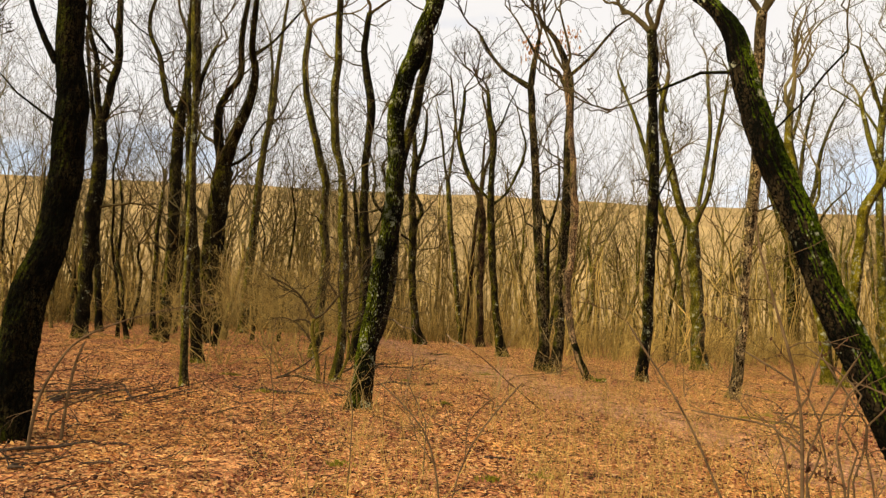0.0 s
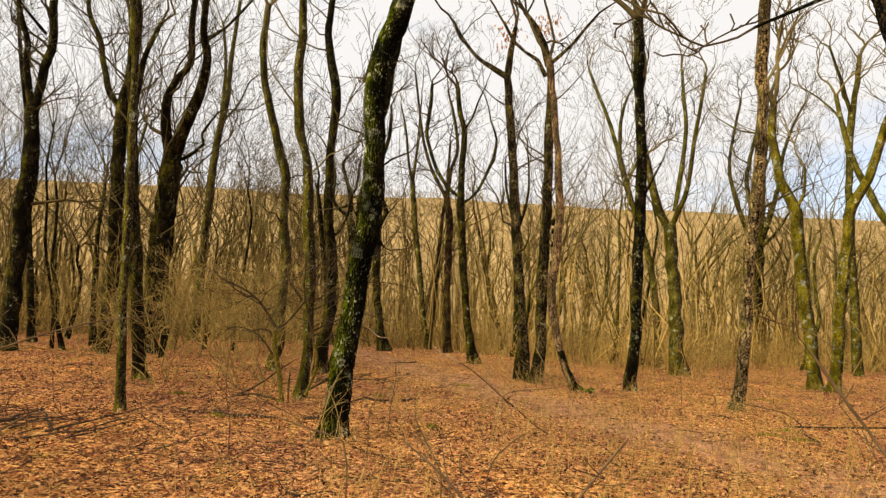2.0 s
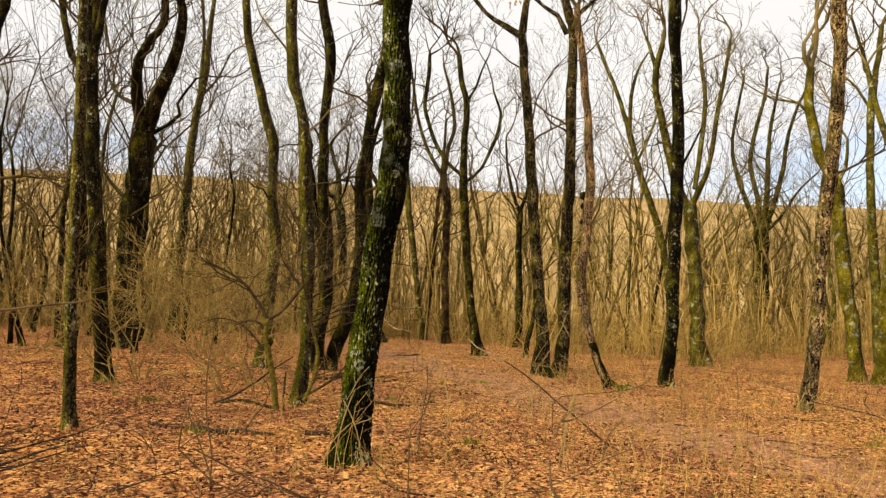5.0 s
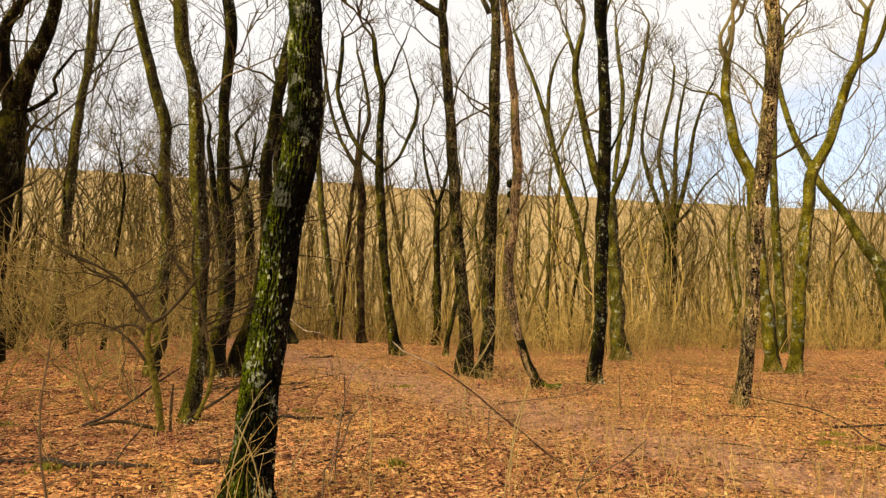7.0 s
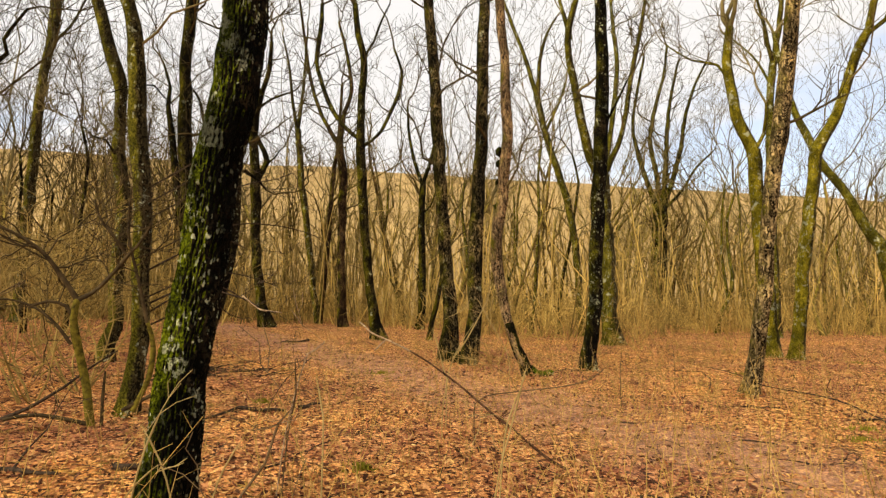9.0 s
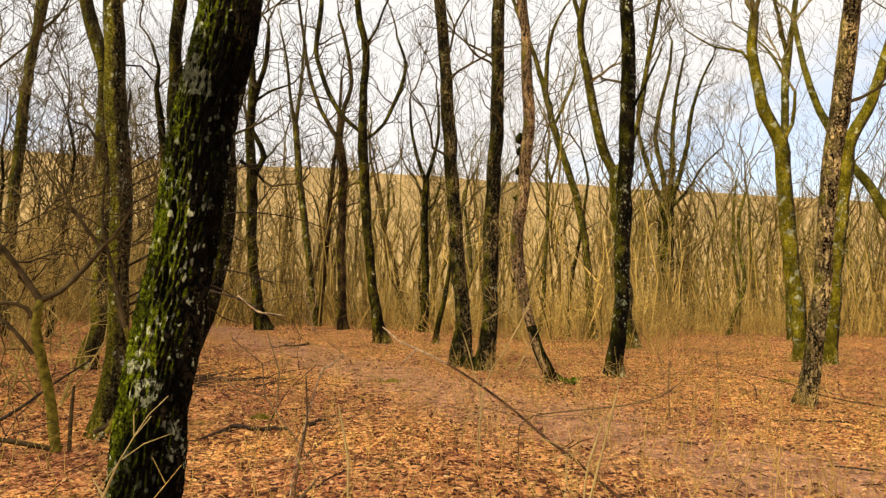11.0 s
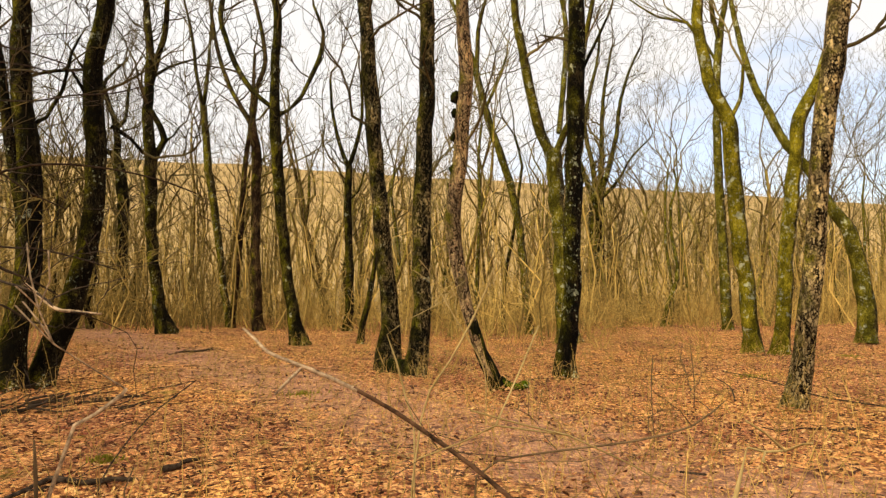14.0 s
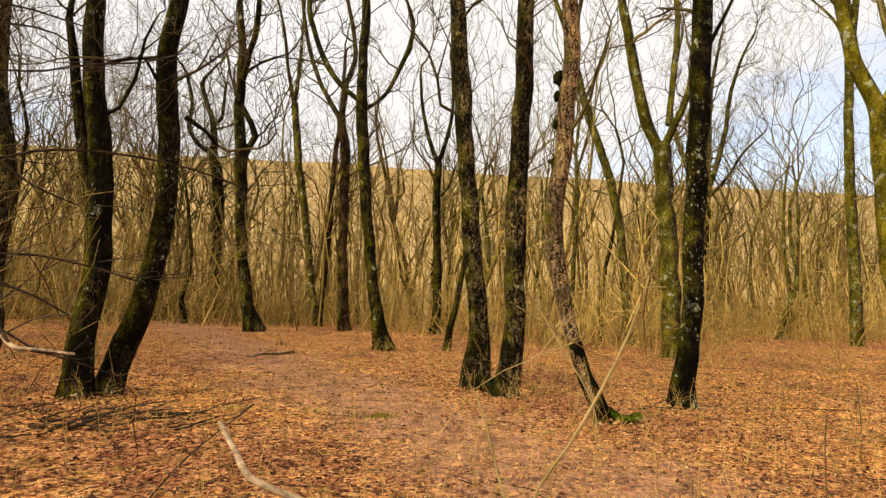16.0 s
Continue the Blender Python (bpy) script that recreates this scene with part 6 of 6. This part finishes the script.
crooked_bush(-2.56, 14.19, [(0.0, 0.0, 0.0, 0.0365), (-0.07, -0.01, 0.44, 0.0334), (-0.16, -0.03, 0.86, 0.0333), (-0.21, -0.04, 1.15, 0.0305), (-0.19, -0.03, 1.35, 0.0249)],
             [(-0.19, -0.03, 1.35, 0.0221), (-0.33, -0.06, 1.58, 0.0194), (-0.54, -0.1, 1.86, 0.0166), (-0.83, -0.15, 2.06, 0.0139), (-1.08, -0.19, 2.15, 0.0112), (-1.2, -0.21, 2.25, 0.0084)],
             [(-0.19, -0.03, 1.35, 0.0221), (-0.03, -0.01, 1.44, 0.0166), (0.15, 0.03, 1.66, 0.0166), (0.27, 0.05, 1.84, 0.0166), (0.41, 0.07, 2.03, 0.0111), (0.54, 0.1, 2.34, 0.0083)],
             [(0.27, 0.05, 1.84, 0.0138), (0.1, 0.02, 2.09, 0.0139), (-0.01, -0.0, 2.24, 0.0111), (-0.08, -0.01, 2.45, 0.0083)],
             [(-0.2, -0.04, 1.11, 0.0194), (-0.29, -0.05, 1.28, 0.0166), (-0.45, -0.08, 1.33, 0.0139), (-0.6, -0.11, 1.28, 0.0111)],
             [(-0.22, -0.04, 0.87, 0.0166), (-0.37, -0.07, 1.08, 0.0139), (-0.57, -0.1, 1.26, 0.0111), (-0.85, -0.15, 1.35, 0.0083), (-1.09, -0.19, 1.29, 0.0056)],
             [(0.39, 0.07, 0.13, 0.0252), (0.54, 0.1, 0.49, 0.0223), (0.57, 0.1, 0.85, 0.0222), (0.5, 0.09, 1.12, 0.0166)],
             [(0.5, 0.09, 1.10, 0.0162), (0.39, 0.07, 1.59, 0.0138), (0.27, 0.05, 2.1, 0.0111), (0.28, 0.05, 2.62, 0.0084)],
             [(0.1, 0.02, 0.0, 0.014), (0.1, 0.02, 0.29, 0.014), (0.11, 0.02, 0.57, 0.0083)],
             [(-0.03, -0.01, 0.02, 0.0196), (-0.48, -0.09, 0.14, 0.0168), (-0.79, -0.14, 0.11, 0.0141)],
             [(0.29, 0.05, 0.14, 0.0168), (0.76, 0.13, 0.41, 0.014), (1.03, 0.18, 0.69, 0.0084)])

# ---- dry stalks and low growth ----
stalks = Wood()
srng = random.Random(12)
for _ in range(5000):
    y = srng.uniform(4.0, 30)
    x = srng.gauss(0.25 * y, 0.32 * y)
    if (x - 0.35) ** 2 < 0.1 and y < 11.5:
        continue
    z = ground_z(x, y)
    h = srng.uniform(0.15, 0.55) * (1.7 if srng.random() < 0.16 else 1)
    p = Vector((x, y, z - 0.03))
    e = p + Vector((srng.gauss(0, 0.16) * h * 2, srng.gauss(0, 0.16) * h * 2, h))
    m = p.lerp(e, 0.55) + Vector((srng.gauss(0, 0.03), srng.gauss(0, 0.03), 0))
    stalks.tube([p, m, e], [0.0034, 0.0028, 0.0016], 3)
    for _ in range(srng.randrange(0, 4)):
        s = p.lerp(e, srng.uniform(0.4, 1))
        stalks.tube([s, s + Vector((srng.gauss(0, 0.1), srng.gauss(0, 0.1), srng.uniform(0.02, 0.14)))], [0.002, 0.0012], 3)
dry_stalks = new("dry_stalks", stalks.mesh("dry_stalks", STALK))
tagged(dry_stalks, "thin tan dry stalks standing in the leaves", "dry stalks", kind="stuff")

litter_twigs = Wood()
for _ in range(4600):
    y = srng.uniform(2.5, 27)
    x = srng.uniform(-0.7 * y - 1, 0.75 * y + 1)
    if noise.noise((x * 0.5, y * 0.5, 12.0)) + (0.35 if x < -0.15 * y else 0) < srng.uniform(-0.6, 0.3):
        continue
    a, length, lift = srng.uniform(0, 6.28), srng.uniform(0.08, 0.5), abs(srng.gauss(0, 0.12))
    p = Vector((x, y, ground_z(x, y) + 0.008))
    e = p + Vector((math.cos(a) * length, math.sin(a) * length, 0.01 + lift * length))
    m = p.lerp(e, 0.5) + Vector((srng.gauss(0, 0.04), srng.gauss(0, 0.04), srng.gauss(0.01, 0.015))) * length * 3
    r = srng.uniform(0.002, 0.0055)
    litter_twigs.tube([p, m, e], [r, r * 0.8, r * 0.5], 3)
    if srng.random() < 0.5:
        litter_twigs.tube([m, m + Vector((srng.gauss(0, 0.07), srng.gauss(0, 0.07), srng.uniform(0, 0.05)))], [r * 0.7, r * 0.4], 3)
for _ in range(2200):
    y = srng.uniform(4.5, 21)
    x = srng.uniform(-0.72 * y - 1, -0.16 * y)
    if noise.noise((x * 0.9, y * 0.9, 31.0)) < srng.uniform(-0.3, 0.4):
        continue
    a, length = srng.uniform(0, 6.28), 0.08 + 0.34 * srng.random() ** 2
    p = Vector((x, y, ground_z(x, y) + 0.012))
    e = p + Vector((math.cos(a) * length, math.sin(a) * length, 0.02 + abs(srng.gauss(0, 0.05))))
    m = p.lerp(e, 0.5) + Vector((srng.gauss(0, 0.05), srng.gauss(0, 0.05), srng.uniform(0, 0.02))) * length * 3.5
    r = srng.uniform(0.002, 0.0055)
    litter_twigs.tube([p, m, e], [r, r * 0.85, r * 0.5], 4)
twig_litter = new("twig_litter", litter_twigs.mesh("twig_litter", DEADWOOD))
tagged(twig_litter, "small dark dead twigs scattered among the leaves", "twigs", kind="stuff")


def moss_patch(x, y, wide, key):
    rng = random.Random(key)
    verts, faces = [], []
    for _ in range(120):
        a, d = rng.uniform(0, 6.28), wide * abs(rng.gauss(0, 0.5))
        px, py = x + d * math.cos(a), y + d * 0.7 * math.sin(a)
        p = Vector((px, py, ground_z(px, py) - 0.005))
        q = Vector((rng.gauss(0, 0.02), rng.gauss(0, 0.02), rng.uniform(0.03, 0.075)))
        s = Vector((rng.uniform(-1, 1), rng.uniform(-1, 1), 0)).normalized() * 0.012
        b = len(verts)
        verts += [p - s, p + s, p + q]
        faces.append((b, b + 1, b + 2))
    ob = mesh_object("moss_patch", verts, faces, MOSS, False)
    return tagged(ob, "small bright green patch of moss and grass", "moss", kind="stuff")


for k, (x, y, wide) in enumerate(((1.08, 6.95, 0.18), (0.55, 6.75, 0.12), (6.3, 12.9, 0.3), (-1.0, 6.9, 0.15), (-3.2, 12.2, 0.25), (0.1, 12.0, 0.15), (6.11, 12.14, 0.30), (5.68, 12.39, 0.25), (14.27, 20.87, 0.80), (13.02, 18.43, 0.80), (-0.8, 15.6, 0.15), (9.0, 18.5, 0.5), (1.3, 19.0, 0.4), (-4.6, 14.6, 0.3))):
    moss_patch(x, y, wide, k)

# ---- dark curled leaves and bits lying proud of the litter ----
drng = random.Random(15)
verts, faces = [], []
while len(faces) < 2 * 9000:
    y = drng.uniform(8, 36)
    x = drng.uniform(-0.75 * y - 1.5, 0.85 * y + 1.5)
    if noise.noise((x * 0.9, y * 0.9, 40.0)) + 0.6 * noise.noise((x * 3.1, y * 3.1, 41.0)) < drng.uniform(-0.3, 0.5):
        continue
    leaf(verts, faces, drng, Vector((x, y, ground_z(x, y) + drng.uniform(0.01, 0.04))), 0.034)
dark_leaves = mesh_object("dark_leaves", [tuple(v) for v in verts], faces, LEAF_DARK, False)
tagged(dark_leaves, "dark curled leaves scattered over the litter", "leaves", kind="stuff")

# ---- loose leaves on the ground ----
lrng = random.Random(5)
verts, faces = [], []
while len(faces) < 2 * 150000:
    y = 1.5 + 32 * lrng.random() ** 1.25
    x = lrng.uniform(-0.75 * y - 1.5, 0.85 * y + 1.5)
    trodden = math.exp(-((x - PATH_FOOT - PATH_SLOPE * y) / 1.1) ** 2) * (0.75 + noise.noise((x * 0.9, y * 0.9, 20.0)))
    if 0.5 * noise.noise((x * 0.8, y * 0.8, 2.0)) + 0.8 * noise.noise((x * 2.6, y * 2.6, 6.0)) < lrng.uniform(-0.55, 0.3) - 0.05 + 0.2 * trodden + (0.10 if x < -0.1 * y else 0):
        continue
    leaf(verts, faces, lrng, Vector((x, y, ground_z(x, y) + lrng.uniform(0.003, 0.03))), 0.025 - 0.006 * min(1, trodden))
for tree in [o for o in scene.objects if o.name.startswith("oak_tree") and o.location.y < 26]:
    for _ in range(150):
        a, d = lrng.uniform(0, 6.28), 0.12 + abs(lrng.gauss(0, 0.22))
        x, y = tree.location.x + d * math.cos(a), tree.location.y + d * math.sin(a)
        leaf(verts, faces, lrng, Vector((x, y, ground_z(x, y) + 0.01 + lrng.uniform(0, 0.09) * math.exp(-3 * d))), 0.03)
fallen = mesh_object("fallen_leaves", [tuple(v) for v in verts], faces, LEAF, False)
tagged(fallen, "loose dry brown oak leaves strewn over the floor", "leaves", kind="stuff")


# ---- single oak leaves beside the path ----


def oak_leaf_mesh(key):
    """A lobed leaf, curled along and across its midrib."""
    rng = random.Random(800 + key)
    wide = (0.006, 0.2, 0.13, 0.3, 0.2, 0.34, 0.22, 0.26, 0.1, 0.0)
    curl, cup, verts, faces = rng.uniform(-0.25, 0.5), rng.uniform(0.1, 0.7), [], []
    for i, w in enumerate(wide):
        y = i / (len(wide) - 1) - 0.5
        lift = curl * y * y + 0.04 * rng.gauss(0, 1)
        for s in (-1, 0, 1):
            k = w * rng.uniform(0.85, 1.15)
            verts.append((s * k, y + 0.05 * abs(s), lift + cup * k * abs(s)))
    for i in range(len(wide) - 1):
        a = i * 3
        faces += [(a, a + 1, a + 4, a + 3), (a + 1, a + 2, a + 5, a + 4)]
    me = bpy.data.meshes.new("oak_leaf")
    me.from_pydata(verts, [], faces)
    me.materials.append(LEAF_SINGLE)
    me.polygons.foreach_set("use_smooth", [True] * len(me.polygons))
    return me


leaf_meshes = [oak_leaf_mesh(k) for k in range(8)]
orng = random.Random(61)
for k in range(290):
    y = 2.6 + 12.5 * orng.random() ** 1.1
    x = 0.12 * y + orng.gauss(-0.2, 1.7)
    ob = new("oak_leaf", leaf_meshes[k % 8])
    ob.matrix_world = pose(x, y, ground_z(x, y) + 0.015, orng.gauss(0, 16), orng.gauss(0, 16), orng.uniform(0, 360)) @ Matrix.Scale(orng.uniform(0.06, 0.11), 4)
    tagged(ob, "curled brown oak leaf lying on the litter", "leaf", "single oak leaves")
